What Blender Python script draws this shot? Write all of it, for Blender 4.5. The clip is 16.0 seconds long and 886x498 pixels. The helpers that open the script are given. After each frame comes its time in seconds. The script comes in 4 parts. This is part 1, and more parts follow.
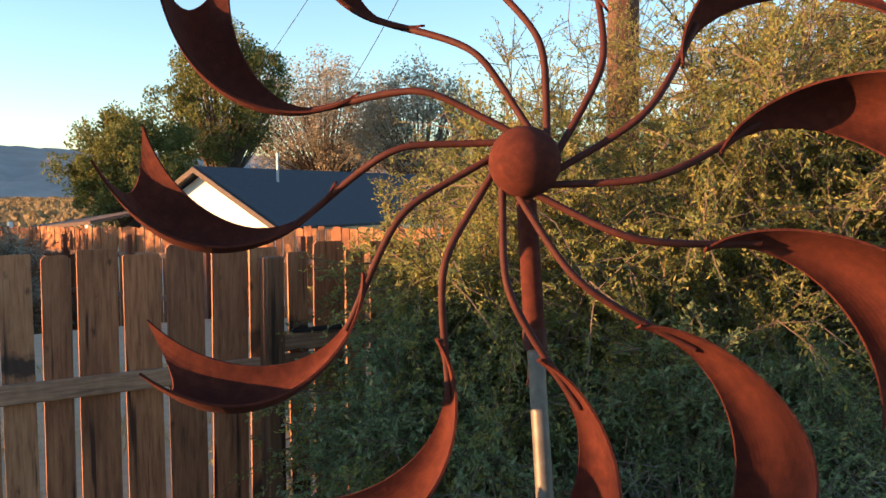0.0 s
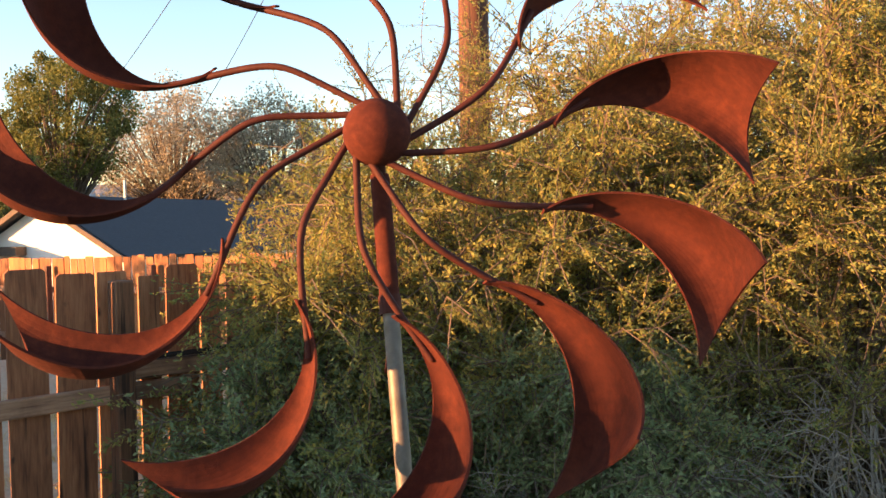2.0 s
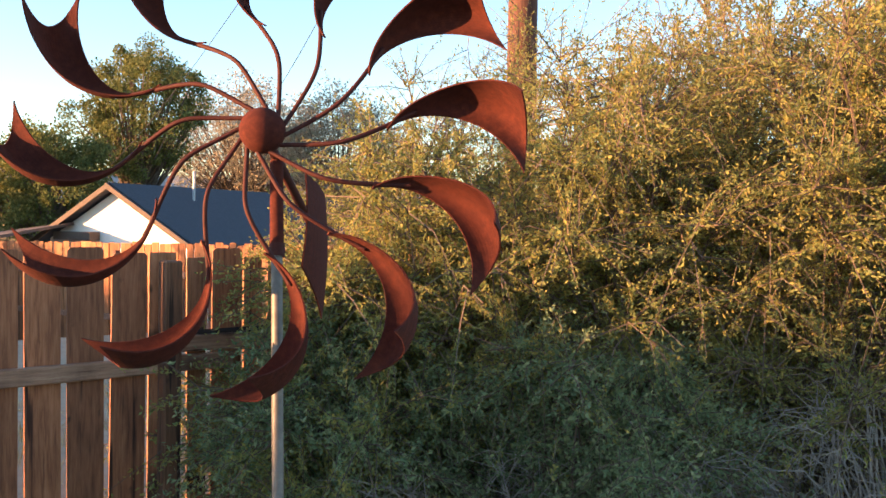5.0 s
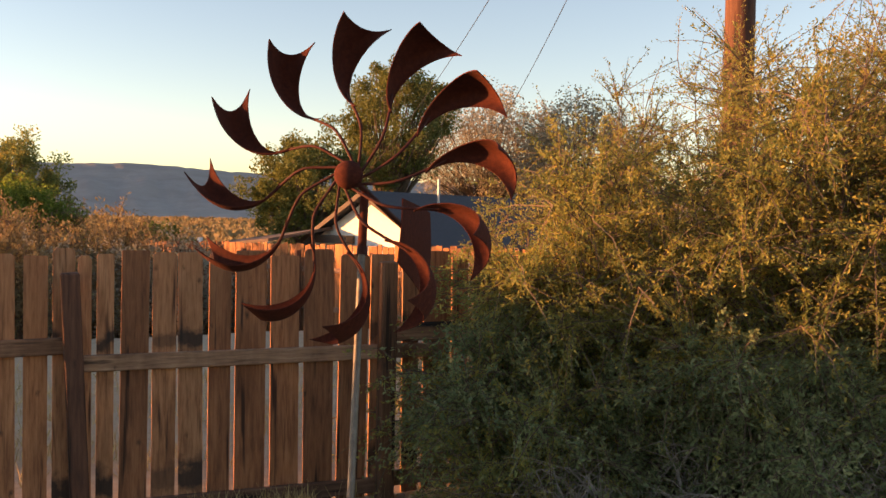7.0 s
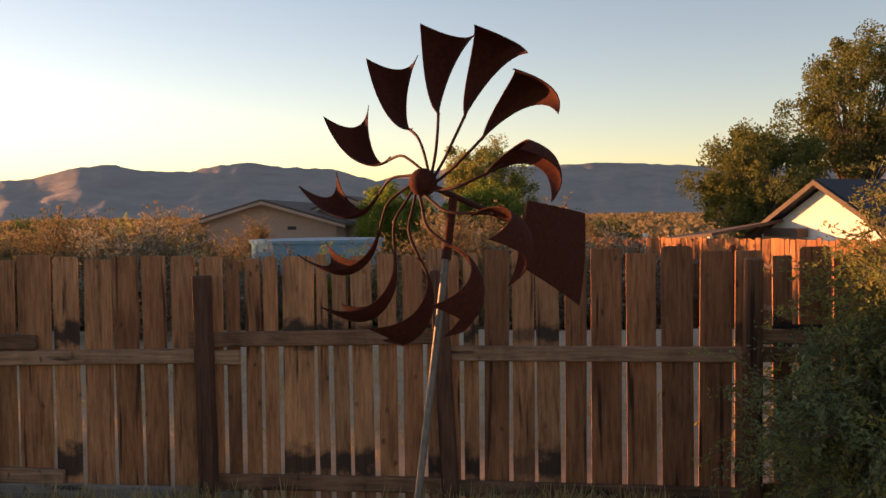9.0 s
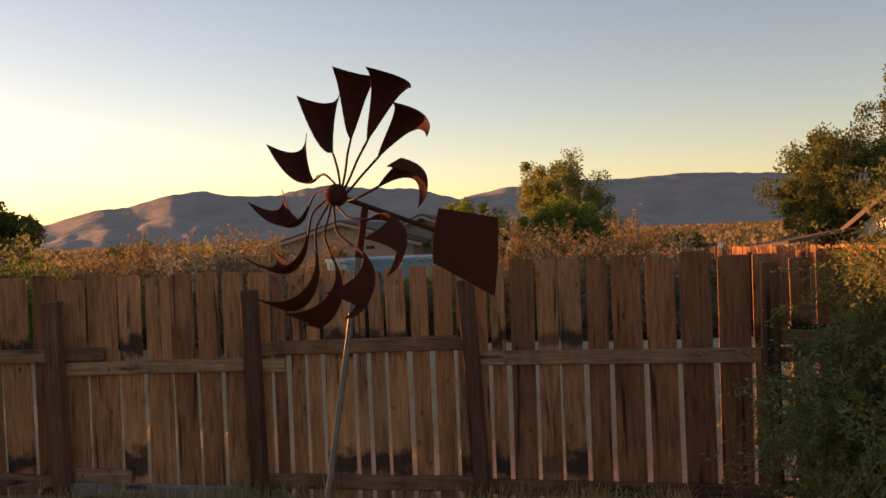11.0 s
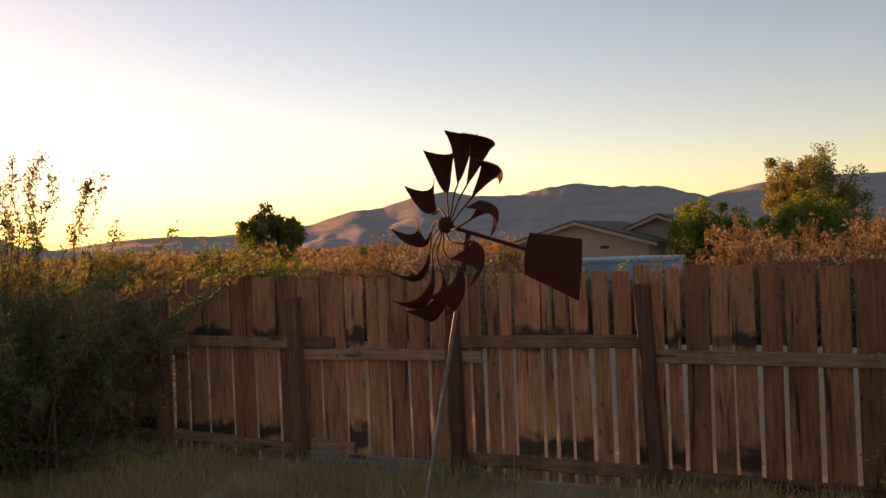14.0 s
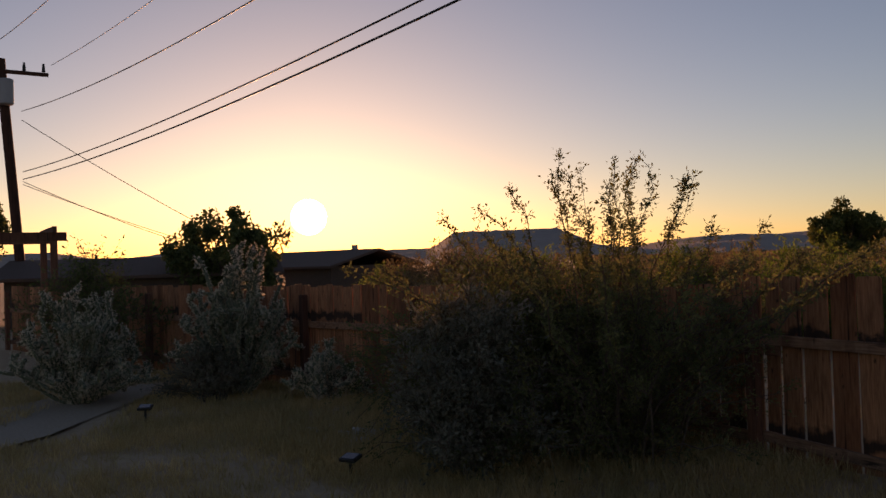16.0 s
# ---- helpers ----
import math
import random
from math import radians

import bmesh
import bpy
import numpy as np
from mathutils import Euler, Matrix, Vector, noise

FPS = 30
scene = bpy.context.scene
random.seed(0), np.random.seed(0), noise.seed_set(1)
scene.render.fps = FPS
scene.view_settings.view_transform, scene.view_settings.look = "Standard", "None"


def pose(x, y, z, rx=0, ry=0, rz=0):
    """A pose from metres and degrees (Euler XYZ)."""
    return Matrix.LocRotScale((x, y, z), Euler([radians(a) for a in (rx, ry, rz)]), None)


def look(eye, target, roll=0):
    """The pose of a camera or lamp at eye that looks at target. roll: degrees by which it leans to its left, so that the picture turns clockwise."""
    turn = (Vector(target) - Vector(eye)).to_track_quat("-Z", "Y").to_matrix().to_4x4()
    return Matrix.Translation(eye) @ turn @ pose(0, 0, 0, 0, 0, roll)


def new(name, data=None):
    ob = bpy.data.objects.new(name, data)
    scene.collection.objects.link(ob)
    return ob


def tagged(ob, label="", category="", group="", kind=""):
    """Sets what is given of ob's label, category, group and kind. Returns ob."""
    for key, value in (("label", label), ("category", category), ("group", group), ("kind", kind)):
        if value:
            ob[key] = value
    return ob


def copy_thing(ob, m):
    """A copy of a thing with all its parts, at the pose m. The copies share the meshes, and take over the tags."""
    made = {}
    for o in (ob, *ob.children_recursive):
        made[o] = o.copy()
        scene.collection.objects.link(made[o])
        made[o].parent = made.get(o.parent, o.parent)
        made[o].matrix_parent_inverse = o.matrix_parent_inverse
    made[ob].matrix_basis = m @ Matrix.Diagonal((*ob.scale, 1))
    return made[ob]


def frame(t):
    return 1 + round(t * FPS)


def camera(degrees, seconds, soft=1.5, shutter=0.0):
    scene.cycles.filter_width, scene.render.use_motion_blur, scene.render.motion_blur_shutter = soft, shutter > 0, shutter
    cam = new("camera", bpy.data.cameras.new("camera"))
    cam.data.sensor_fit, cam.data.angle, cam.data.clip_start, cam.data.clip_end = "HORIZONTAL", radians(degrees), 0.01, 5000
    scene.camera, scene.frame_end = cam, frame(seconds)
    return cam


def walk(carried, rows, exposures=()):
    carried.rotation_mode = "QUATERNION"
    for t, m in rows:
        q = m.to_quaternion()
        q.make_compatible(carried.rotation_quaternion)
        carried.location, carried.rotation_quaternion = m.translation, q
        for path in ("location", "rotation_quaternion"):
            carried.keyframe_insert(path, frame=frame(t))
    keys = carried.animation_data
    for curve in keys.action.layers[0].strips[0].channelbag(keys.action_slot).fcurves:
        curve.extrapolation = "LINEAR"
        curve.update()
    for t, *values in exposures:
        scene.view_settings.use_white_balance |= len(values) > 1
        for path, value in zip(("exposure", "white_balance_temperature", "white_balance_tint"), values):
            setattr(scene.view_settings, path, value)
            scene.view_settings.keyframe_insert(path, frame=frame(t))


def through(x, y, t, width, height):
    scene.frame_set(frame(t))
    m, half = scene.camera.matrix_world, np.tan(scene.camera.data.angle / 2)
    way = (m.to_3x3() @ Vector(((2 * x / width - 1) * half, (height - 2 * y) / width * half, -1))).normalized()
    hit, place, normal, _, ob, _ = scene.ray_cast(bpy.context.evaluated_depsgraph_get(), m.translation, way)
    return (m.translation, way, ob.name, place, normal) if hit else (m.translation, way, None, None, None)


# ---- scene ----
cam = camera(52.8, 16.0)
PATH = [
    (0, (-0.119, -4.147, 1.729), (1.048, -2.527, 1.612), -0.3),
    (0.5, (-0.102, -4.143, 1.758), (1.07, -2.525, 1.678), -0.3),
    (1, (-0.076, -4.16, 1.744), (1.152, -2.583, 1.691), -0.4),
    (1.5, (-0.066, -4.184, 1.719), (1.255, -2.683, 1.664), -0.5),
    (2, (-0.141, -4.176, 1.688), (1.27, -2.759, 1.629), -1.0),
    (2.5, (-0.181, -4.203, 1.702), (1.229, -2.785, 1.646), -1.0),
    (3, (-0.187, -4.32, 1.707), (1.209, -2.889, 1.651), -0.8),
    (3.2, (-0.175, -4.357, 1.701), (1.217, -2.922, 1.642), -0.8),
    (5.3, (-0.193, -4.599, 1.646), (1.066, -3.046, 1.591), 1.7),
    (5.5, (-0.178, -4.661, 1.638), (1.032, -3.069, 1.586), 2.0),
    (6, (-0.151, -4.755, 1.676), (0.893, -3.051, 1.611), 2.4),
    (6.5, (-0.227, -4.97, 1.688), (0.667, -3.182, 1.619), 1.2),
    (7, (-0.206, -5.083, 1.676), (0.638, -3.271, 1.618), 1.0),
    (7.5, (-0.097, -5.08, 1.651), (0.676, -3.236, 1.598), 0.9),
    (8, (0.088, -5.059, 1.66), (0.615, -3.13, 1.607), 0.6),
    (8.5, (0.252, -5.09, 1.667), (0.432, -3.099, 1.606), 0.7),
    (9, (0.409, -5.19, 1.693), (0.258, -3.197, 1.621), -0.7),
    (9.2, (0.468, -5.184, 1.698), (0.249, -3.198, 1.628), -1.4),
    (11.3, (0.879, -5.527, 1.636), (0.487, -3.566, 1.617), -2.7),
    (11.5, (0.955, -5.56, 1.611), (0.471, -3.619, 1.594), -2.5),
    (12, (1.102, -5.676, 1.622), (0.416, -3.797, 1.608), -2.1),
    (12.5, (1.277, -5.825, 1.69), (0.483, -3.99, 1.676), -2.2),
    (13, (1.307, -5.891, 1.703), (0.466, -4.077, 1.689), -2.2),
    (13.5, (1.311, -5.943, 1.701), (0.459, -4.133, 1.692), -2.3),
    (14, (1.317, -5.968, 1.697), (0.467, -4.158, 1.687), -2.3),
    (14.5, (1.318, -5.978, 1.7), (0.442, -4.18, 1.689), -2.2),
    (15, (1.283, -6.036, 1.705), (0.187, -4.364, 1.702), -2.4),
    (15.5, (1.155, -6.078, 1.711), (-0.41, -4.833, 1.73), -2.1),
    (16, (1.052, -6.017, 1.694), (-0.683, -5.023, 1.722), -1.7),
]
EXPOSURES = [(0, 2.15, 6000, 12), (0.5, 2.05, 6500, 17), (1.5, 2.3, 7200, 20), (2, 2.5, 6900, 19), (2.5, 2.5, 6800, 19), (3, 2.4, 6700, 19), (5.5, 2.65, 6000, 17), (6, 2.55, 6300, 18), (6.5, 2.0, 7700, 25), (7.5, 1.95, 8200, 30), (9, 1.5, 8200, 33),
             (11.5, 1.2, 8900, 36), (12.5, 1.05, 8500, 37), (14.6, 1.3, 8900, 38), (15.2, 0.95, 8600, 38), (15.6, 0.5, 7800, 38), (16, -0.15, 7200, 39)]
walk(cam, [(t, look(eye, target, roll)) for t, eye, target, roll in PATH], EXPOSURES)

# ---- light ----
SUN_BEARING, SUN_HEIGHT = -68.8, 3.1
w = bpy.data.worlds.new("sky")
scene.world = w
w.use_nodes = True
nt = w.node_tree
sky = nt.nodes.new("ShaderNodeTexSky")
sky.sky_type, sky.sun_disc = "NISHITA", False
sky.sun_elevation, sky.sun_rotation = radians(SUN_HEIGHT), radians(SUN_BEARING)
sky.altitude, sky.air_density, sky.dust_density, sky.ozone_density = 800, 0.9, 0.5, 1.6
nt.links.new(sky.outputs[0], nt.nodes["Background"].inputs[0])
nt.nodes["Background"].inputs[1].default_value = 0.15
b = radians(SUN_BEARING)
sun_way = Vector((math.sin(b) * math.cos(radians(SUN_HEIGHT)), math.cos(b) * math.cos(radians(SUN_HEIGHT)), math.sin(radians(SUN_HEIGHT))))
sun = new("sun", bpy.data.lights.new("sun", "SUN"))
sun.data.energy, sun.data.angle, sun.data.color = 4.2, radians(0.6), (1.0, 0.5, 0.2)
sun.matrix_world = look(sun_way * 50, (0, 0, 0))
# Sun sphere about four times true width; the extra stands for glare.
bm = bmesh.new()
bmesh.ops.create_uvsphere(bm, u_segments=32, v_segments=16, radius=54)
disc = new("sun_disc", bpy.data.meshes.new("sun_disc"))
bm.to_mesh(disc.data)
bm.free()
disc.location = sun_way * 2700
fire = bpy.data.materials.new("sunlight")
fire.use_nodes = True
fire.node_tree.nodes["Principled BSDF"].inputs["Base Color"].default_value = (0, 0, 0, 1)
fire.node_tree.nodes["Principled BSDF"].inputs["Emission Color"].default_value = (1.0, 0.8, 0.5, 1)
fire.node_tree.nodes["Principled BSDF"].inputs["Emission Strength"].default_value = 6.0
disc.data.materials.append(fire)
disc.visible_shadow = False
tagged(disc, "low evening sun above the mountains, widened to stand for its glare", "sun", kind="structure")


# ---- materials ----
def nodes_of(name, rough):
    m = bpy.data.materials.new(name)
    m.use_nodes = True
    t = m.node_tree
    p = t.nodes["Principled BSDF"]
    p.inputs["Roughness"].default_value = rough
    return m, t, p


def node(t, kind, ins=None, operation=""):
    n = t.nodes.new(kind)
    if operation:
        n.operation = operation
    for k, v in (ins or {}).items():
        if hasattr(v, "is_linked"):
            t.links.new(v, n.inputs[k])
        else:
            n.inputs[k].default_value = v
    return n


def ramp(t, fac, stops):
    n = t.nodes.new("ShaderNodeValToRGB")
    t.links.new(fac, n.inputs[0])
    e = n.color_ramp.elements
    e[0].position, e[0].color = stops[0][0], (*stops[0][1], 1)
    e[1].position, e[1].color = stops[-1][0], (*stops[-1][1], 1)
    for q, c in stops[1:-1]:
        x = e.new(q)
        x.color = (*c, 1)
    return n.outputs[0]


def mix(t, fac, a, c, blend="MIX"):
    n = t.nodes.new("ShaderNodeMix")
    n.data_type, n.blend_type = "RGBA", blend
    for sock, v in ((n.inputs[0], fac), (n.inputs[6], a), (n.inputs[7], c)):
        if hasattr(v, "is_linked"):
            t.links.new(v, sock)
        else:
            sock.default_value = v if isinstance(v, float) else (*v, 1)
    return n.outputs[2]


def place(t, scale, drift=0.0):
    """World position, stretched, with a shift of its own for each object."""
    g = node(t, "ShaderNodeNewGeometry").outputs["Position"]
    if drift:
        r = node(t, "ShaderNodeObjectInfo").outputs["Random"]
        k = node(t, "ShaderNodeMath", {0: r, 1: drift}, operation="MULTIPLY").outputs[0]
        g = node(t, "ShaderNodeVectorMath", {0: g, 1: k}, operation="ADD").outputs[0]
    return node(t, "ShaderNodeVectorMath", {0: g, 1: scale}, operation="MULTIPLY").outputs[0]


def noise_of(t, vec, scale, detail=4.0, rough=0.6):
    return node(t, "ShaderNodeTexNoise", {"Vector": vec, "Scale": scale, "Detail": detail, "Roughness": rough}).outputs[0]


def bumped(t, p, height, strength, dist):
    n = node(t, "ShaderNodeBump", {"Height": height, "Strength": strength, "Distance": dist})
    t.links.new(n.outputs[0], p.inputs["Normal"])


def wood(name, dark, mid, pale, burn=False, along=(1.0, 1.0, 0.08), rough=0.85):
    m, t, p = nodes_of(name, rough)
    v = place(t, along, 7.0)
    grain = noise_of(t, v, 55.0, 5.0, 0.7)
    broad = noise_of(t, place(t, (1.0, 1.0, 0.35), 3.0), 5.0)
    col = ramp(t, grain, ((0.25, dark), (0.5, mid), (0.8, pale)))
    weather = ramp(t, broad, ((0.3, (0.62, 0.58, 0.56)), (0.5, (1.0, 1.0, 1.0)), (0.72, (1.22, 1.2, 1.18))))
    col = mix(t, 1.0, col, weather, "MULTIPLY")
    streak = noise_of(t, place(t, (along[0] * 1.0, along[1] * 1.0, along[2] * 0.6), 5.0), 26.0, 3.0, 0.5)
    crack = ramp(t, streak, ((0.31, (1, 1, 1)), (0.39, (0, 0, 0))))
    col = mix(t, crack, col, (dark[0] * 0.45, dark[1] * 0.45, dark[2] * 0.45))
    r = node(t, "ShaderNodeObjectInfo").outputs["Random"]
    tone = ramp(t, r, ((0.0, (0.55, 0.47, 0.43)), (0.22, (0.78, 0.65, 0.57)), (0.45, (1.08, 0.98, 0.9)), (0.7, (0.82, 0.8, 0.78)), (1.0, (1.3, 1.22, 1.14))))
    col = mix(t, 1.0, col, tone, "MULTIPLY")
    knots = node(t, "ShaderNodeTexVoronoi", {"Vector": place(t, (1.0, 1.0, 0.55), 11.0), "Scale": 9.5}).outputs[0]
    ragged = node(t, "ShaderNodeMath", {0: noise_of(t, place(t, (1.0, 1.0, 0.5), 4.0), 60.0, 3.0), 1: 0.3}, operation="MULTIPLY").outputs[0]
    knots = node(t, "ShaderNodeMath", {0: knots, 1: ragged}, operation="ADD").outputs[0]
    kmask = ramp(t, knots, ((0.17, (0.85, 0.85, 0.85)), (0.29, (0, 0, 0))))
    col = mix(t, kmask, col, (0.035, 0.018, 0.01))
    if burn:
        z = node(t, "ShaderNodeSeparateXYZ", {0: node(t, "ShaderNodeNewGeometry").outputs["Position"]}).outputs[2]
        stain = noise_of(t, place(t, (1.0, 1.0, 1.0), 9.0), 6.0, 6.0)
        k = node(t, "ShaderNodeMath", {0: stain, 1: 0.34}, operation="MULTIPLY").outputs[0]
        h = node(t, "ShaderNodeMath", {0: z, 1: k}, operation="ADD").outputs[0]
        h = node(t, "ShaderNodeMath", {0: h, 1: 2.0}, operation="DIVIDE").outputs[0]
        band = ramp(t, h, ((0.15, (0, 0, 0)), (0.18, (0.9, 0.9, 0.9)), (0.22, (0.9, 0.9, 0.9)), (0.25, (0, 0, 0)), (0.55, (0, 0, 0)), (0.575, (0.9, 0.9, 0.9)), (0.605, (0.9, 0.9, 0.9)), (0.63, (0, 0, 0))))
        pick = ramp(t, r, ((0.5, (0, 0, 0)), (0.62, (1, 1, 1))))
        both = mix(t, 1.0, band, pick, "MULTIPLY")
        col = mix(t, both, col, (0.018, 0.013, 0.012))
    t.links.new(col, p.inputs["Base Color"])
    bumped(t, p, grain, 0.5, 0.004)
    return m


def mottled(name, a, c, d, scale, rough=0.85, bump=0.3, dist=0.01, drift=0.0, metal=0.0):
    m, t, p = nodes_of(name, rough)
    fine = noise_of(t, place(t, (1.0, 1.0, 1.0), drift), scale, 6.0, 0.65)
    broad = noise_of(t, place(t, (1.0, 1.0, 1.0), drift), scale * 0.13, 3.0)
    col = ramp(t, fine, ((0.3, a), (0.5, c), (0.72, d)))
    col = mix(t, broad, col, c)
    t.links.new(col, p.inputs["Base Color"])
    p.inputs["Metallic"].default_value = metal
    if bump:
        bumped(t, p, fine, bump, dist)
    return m


def leafy(name, colours, through=0.35, rough=0.8):
    m, t, p = nodes_of(name, rough)
    r = node(t, "ShaderNodeNewGeometry").outputs["Random Per Island"]
    n = len(colours) - 1
    col = ramp(t, r, [(i / n, c) for i, c in enumerate(colours)])
    broad = noise_of(t, place(t, (1.0, 1.0, 1.0)), 1.3, 3.0)
    tone = ramp(t, broad, ((0.3, (0.7, 0.75, 0.7)), (0.7, (1.2, 1.15, 1.1))))
    col = mix(t, 1.0, col, tone, "MULTIPLY")
    t.links.new(col, p.inputs["Base Color"])
    tr = node(t, "ShaderNodeBsdfTranslucent", {0: col})
    mx = node(t, "ShaderNodeMixShader", {0: through})
    t.links.new(p.outputs[0], mx.inputs[1])
    t.links.new(tr.outputs[0], mx.inputs[2])
    t.links.new(mx.outputs[0], t.nodes["Material Output"].inputs[0])
    return m


M_board = wood("cedar_board", (0.15, 0.058, 0.03), (0.41, 0.188, 0.094), (0.6, 0.315, 0.175), burn=True)
M_post = wood("stained_post", (0.085, 0.038, 0.025), (0.18, 0.085, 0.054), (0.28, 0.145, 0.1))
M_palepost = wood("pale_post", (0.1, 0.05, 0.028), (0.25, 0.135, 0.075), (0.38, 0.225, 0.135))
M_rail = wood("weathered_rail", (0.12, 0.062, 0.04), (0.29, 0.165, 0.105), (0.46, 0.295, 0.2), along=(0.08, 1.0, 1.0))
M_greyrail = wood("grey_plank", (0.16, 0.14, 0.125), (0.27, 0.25, 0.235), (0.4, 0.38, 0.36), along=(0.08, 1.0, 1.0))
M_orange = wood("new_cedar", (0.17, 0.07, 0.028), (0.3, 0.13, 0.05), (0.42, 0.2, 0.085))
M_char = wood("charred_wood", (0.008, 0.007, 0.007), (0.018, 0.014, 0.013), (0.04, 0.03, 0.026), along=(0.08, 1.0, 1.0))
M_upole = wood("utility_pole_wood", (0.03, 0.013, 0.008), (0.072, 0.03, 0.018), (0.12, 0.058, 0.036))
M_rust = mottled("rusted_steel", (0.03, 0.0085, 0.0065), (0.067, 0.0165, 0.0105), (0.118, 0.03, 0.0155), 130.0, 0.92, 0.35, 0.0015)
M_rust.node_tree.nodes["Principled BSDF"].inputs["Specular IOR Level"].default_value = 0.15
M_darkrust = mottled("dark_rusted_steel", (0.026, 0.008, 0.0065), (0.055, 0.014, 0.01), (0.09, 0.026, 0.016), 120.0, 0.7, 0.25, 0.001)
M_darkrust.node_tree.nodes["Principled BSDF"].inputs["Specular IOR Level"].default_value = 0.2
M_galv = mottled("galvanised_pipe", (0.06, 0.05, 0.042), (0.13, 0.115, 0.1), (0.24, 0.22, 0.2), 60.0, 0.55, 0.15, 0.0008, metal=0.35)
M_soil = mottled("dry_soil", (0.29, 0.205, 0.125), (0.42, 0.31, 0.195), (0.53, 0.41, 0.28), 9.0, 0.95, 0.6, 0.03)
M_path = mottled("packed_gravel", (0.24, 0.185, 0.13), (0.36, 0.29, 0.215), (0.46, 0.39, 0.31), 30.0, 0.95, 0.5, 0.01)
M_straw = leafy("dry_grass", ((0.42, 0.29, 0.12), (0.54, 0.4, 0.19), (0.64, 0.51, 0.27)), 0.4)
M_mesq = leafy("mesquite_leaf", ((0.16, 0.21, 0.07), (0.27, 0.275, 0.08), (0.37, 0.31, 0.08), (0.2, 0.255, 0.1)), 0.48)
# Mesquite leaf again, with the cool tone of shade put into its colour.
M_mesq_shade = leafy("shaded_mesquite_leaf", ((0.14, 0.2, 0.095), (0.21, 0.27, 0.13), (0.29, 0.32, 0.16)), 0.4)
M_creosote = leafy("creosote_leaf", ((0.13, 0.15, 0.06), (0.19, 0.2, 0.08), (0.26, 0.25, 0.1)), 0.5)
M_saltbush = leafy("dark_green_leaf", ((0.08, 0.11, 0.04), (0.13, 0.16, 0.055), (0.17, 0.19, 0.07)), 0.45)
M_grey = leafy("grey_green_leaf", ((0.12, 0.12, 0.085), (0.19, 0.185, 0.14), (0.25, 0.24, 0.19)), 0.25)
M_tan = leafy("tan_leaf", ((0.2, 0.14, 0.07), (0.29, 0.21, 0.11), (0.22, 0.18, 0.085)), 0.4)
M_green = leafy("green_leaf", ((0.13, 0.19, 0.03), (0.19, 0.26, 0.045), (0.26, 0.31, 0.065)), 0.55)
M_oak = leafy("broad_leaf", ((0.09, 0.115, 0.03), (0.15, 0.17, 0.045), (0.22, 0.22, 0.07)), 0.4)
M_pale = leafy("pale_leaf", ((0.25, 0.22, 0.16), (0.38, 0.33, 0.25), (0.3, 0.28, 0.2)), 0.35)
M_twig = mottled("twig_bark", (0.06, 0.042, 0.03), (0.125, 0.088, 0.062), (0.2, 0.15, 0.115), 40.0, 0.9, 0.3, 0.004)
M_greytwig = mottled("grey_twig", (0.16, 0.14, 0.12), (0.28, 0.25, 0.22), (0.4, 0.37, 0.33), 40.0, 0.9, 0.3, 0.004)
M_stem = mottled("brown_stem", (0.09, 0.06, 0.042), (0.16, 0.11, 0.08), (0.24, 0.18, 0.135), 30.0, 0.9, 0.4, 0.006)
M_bark = mottled("bark", (0.06, 0.045, 0.032), (0.12, 0.09, 0.065), (0.2, 0.155, 0.12), 25.0, 0.95, 0.6, 0.01)
M_spine = leafy("pale_spines", ((0.55, 0.48, 0.37), (0.68, 0.61, 0.5), (0.76, 0.7, 0.58)), 0.5)
M_cactus = mottled("cactus_skin", (0.07, 0.085, 0.05), (0.11, 0.125, 0.075), (0.16, 0.17, 0.11), 40.0, 0.7, 0.4, 0.004)
# Rock paled for distance haze, which is put into the base colour.
M_rock = mottled("hazed_desert_rock", (0.22, 0.18, 0.155), (0.33, 0.275, 0.24), (0.42, 0.36, 0.32), 0.012, 0.95, 0.8, 8.0)
M_white = mottled("white_stucco", (0.72, 0.7, 0.66), (0.78, 0.76, 0.72), (0.83, 0.81, 0.78), 6.0, 0.9, 0.2, 0.01)
M_pink = mottled("pink_stucco", (0.36, 0.25, 0.2), (0.42, 0.3, 0.24), (0.48, 0.35, 0.29), 6.0, 0.9, 0.2, 0.01)
M_shingle = mottled("dark_shingle", (0.025, 0.027, 0.035), (0.045, 0.048, 0.06), (0.07, 0.072, 0.085), 14.0, 0.9, 0.5, 0.02)
M_brownroof = mottled("brown_shingle", (0.07, 0.045, 0.035), (0.11, 0.075, 0.06), (0.16, 0.11, 0.09), 14.0, 0.9, 0.5, 0.02)
# Brown trim; on the low houses' walls this colour stands in for shade.
M_trim = mottled("trim_and_shade_brown", (0.06, 0.04, 0.03), (0.09, 0.062, 0.046), (0.13, 0.09, 0.068), 12.0, 0.8, 0.2, 0.005)
M_blue = mottled("blue_sheet", (0.15, 0.29, 0.37), (0.2, 0.36, 0.45), (0.26, 0.42, 0.51), 5.0, 0.95, 0.1, 0.01)
M_blue.node_tree.nodes["Principled BSDF"].inputs["Specular IOR Level"].default_value = 0.1
M_glass = mottled("dark_pane", (0.02, 0.022, 0.025), (0.03, 0.032, 0.036), (0.04, 0.043, 0.05), 2.0, 0.1, 0.0)
M_black = mottled("black_plastic", (0.012, 0.012, 0.012), (0.02, 0.02, 0.02), (0.03, 0.03, 0.03), 60.0, 0.5, 0.1, 0.001)
M_solar = mottled("solar_cell", (0.02, 0.025, 0.04), (0.03, 0.035, 0.055), (0.045, 0.05, 0.07), 60.0, 0.15, 0.0)
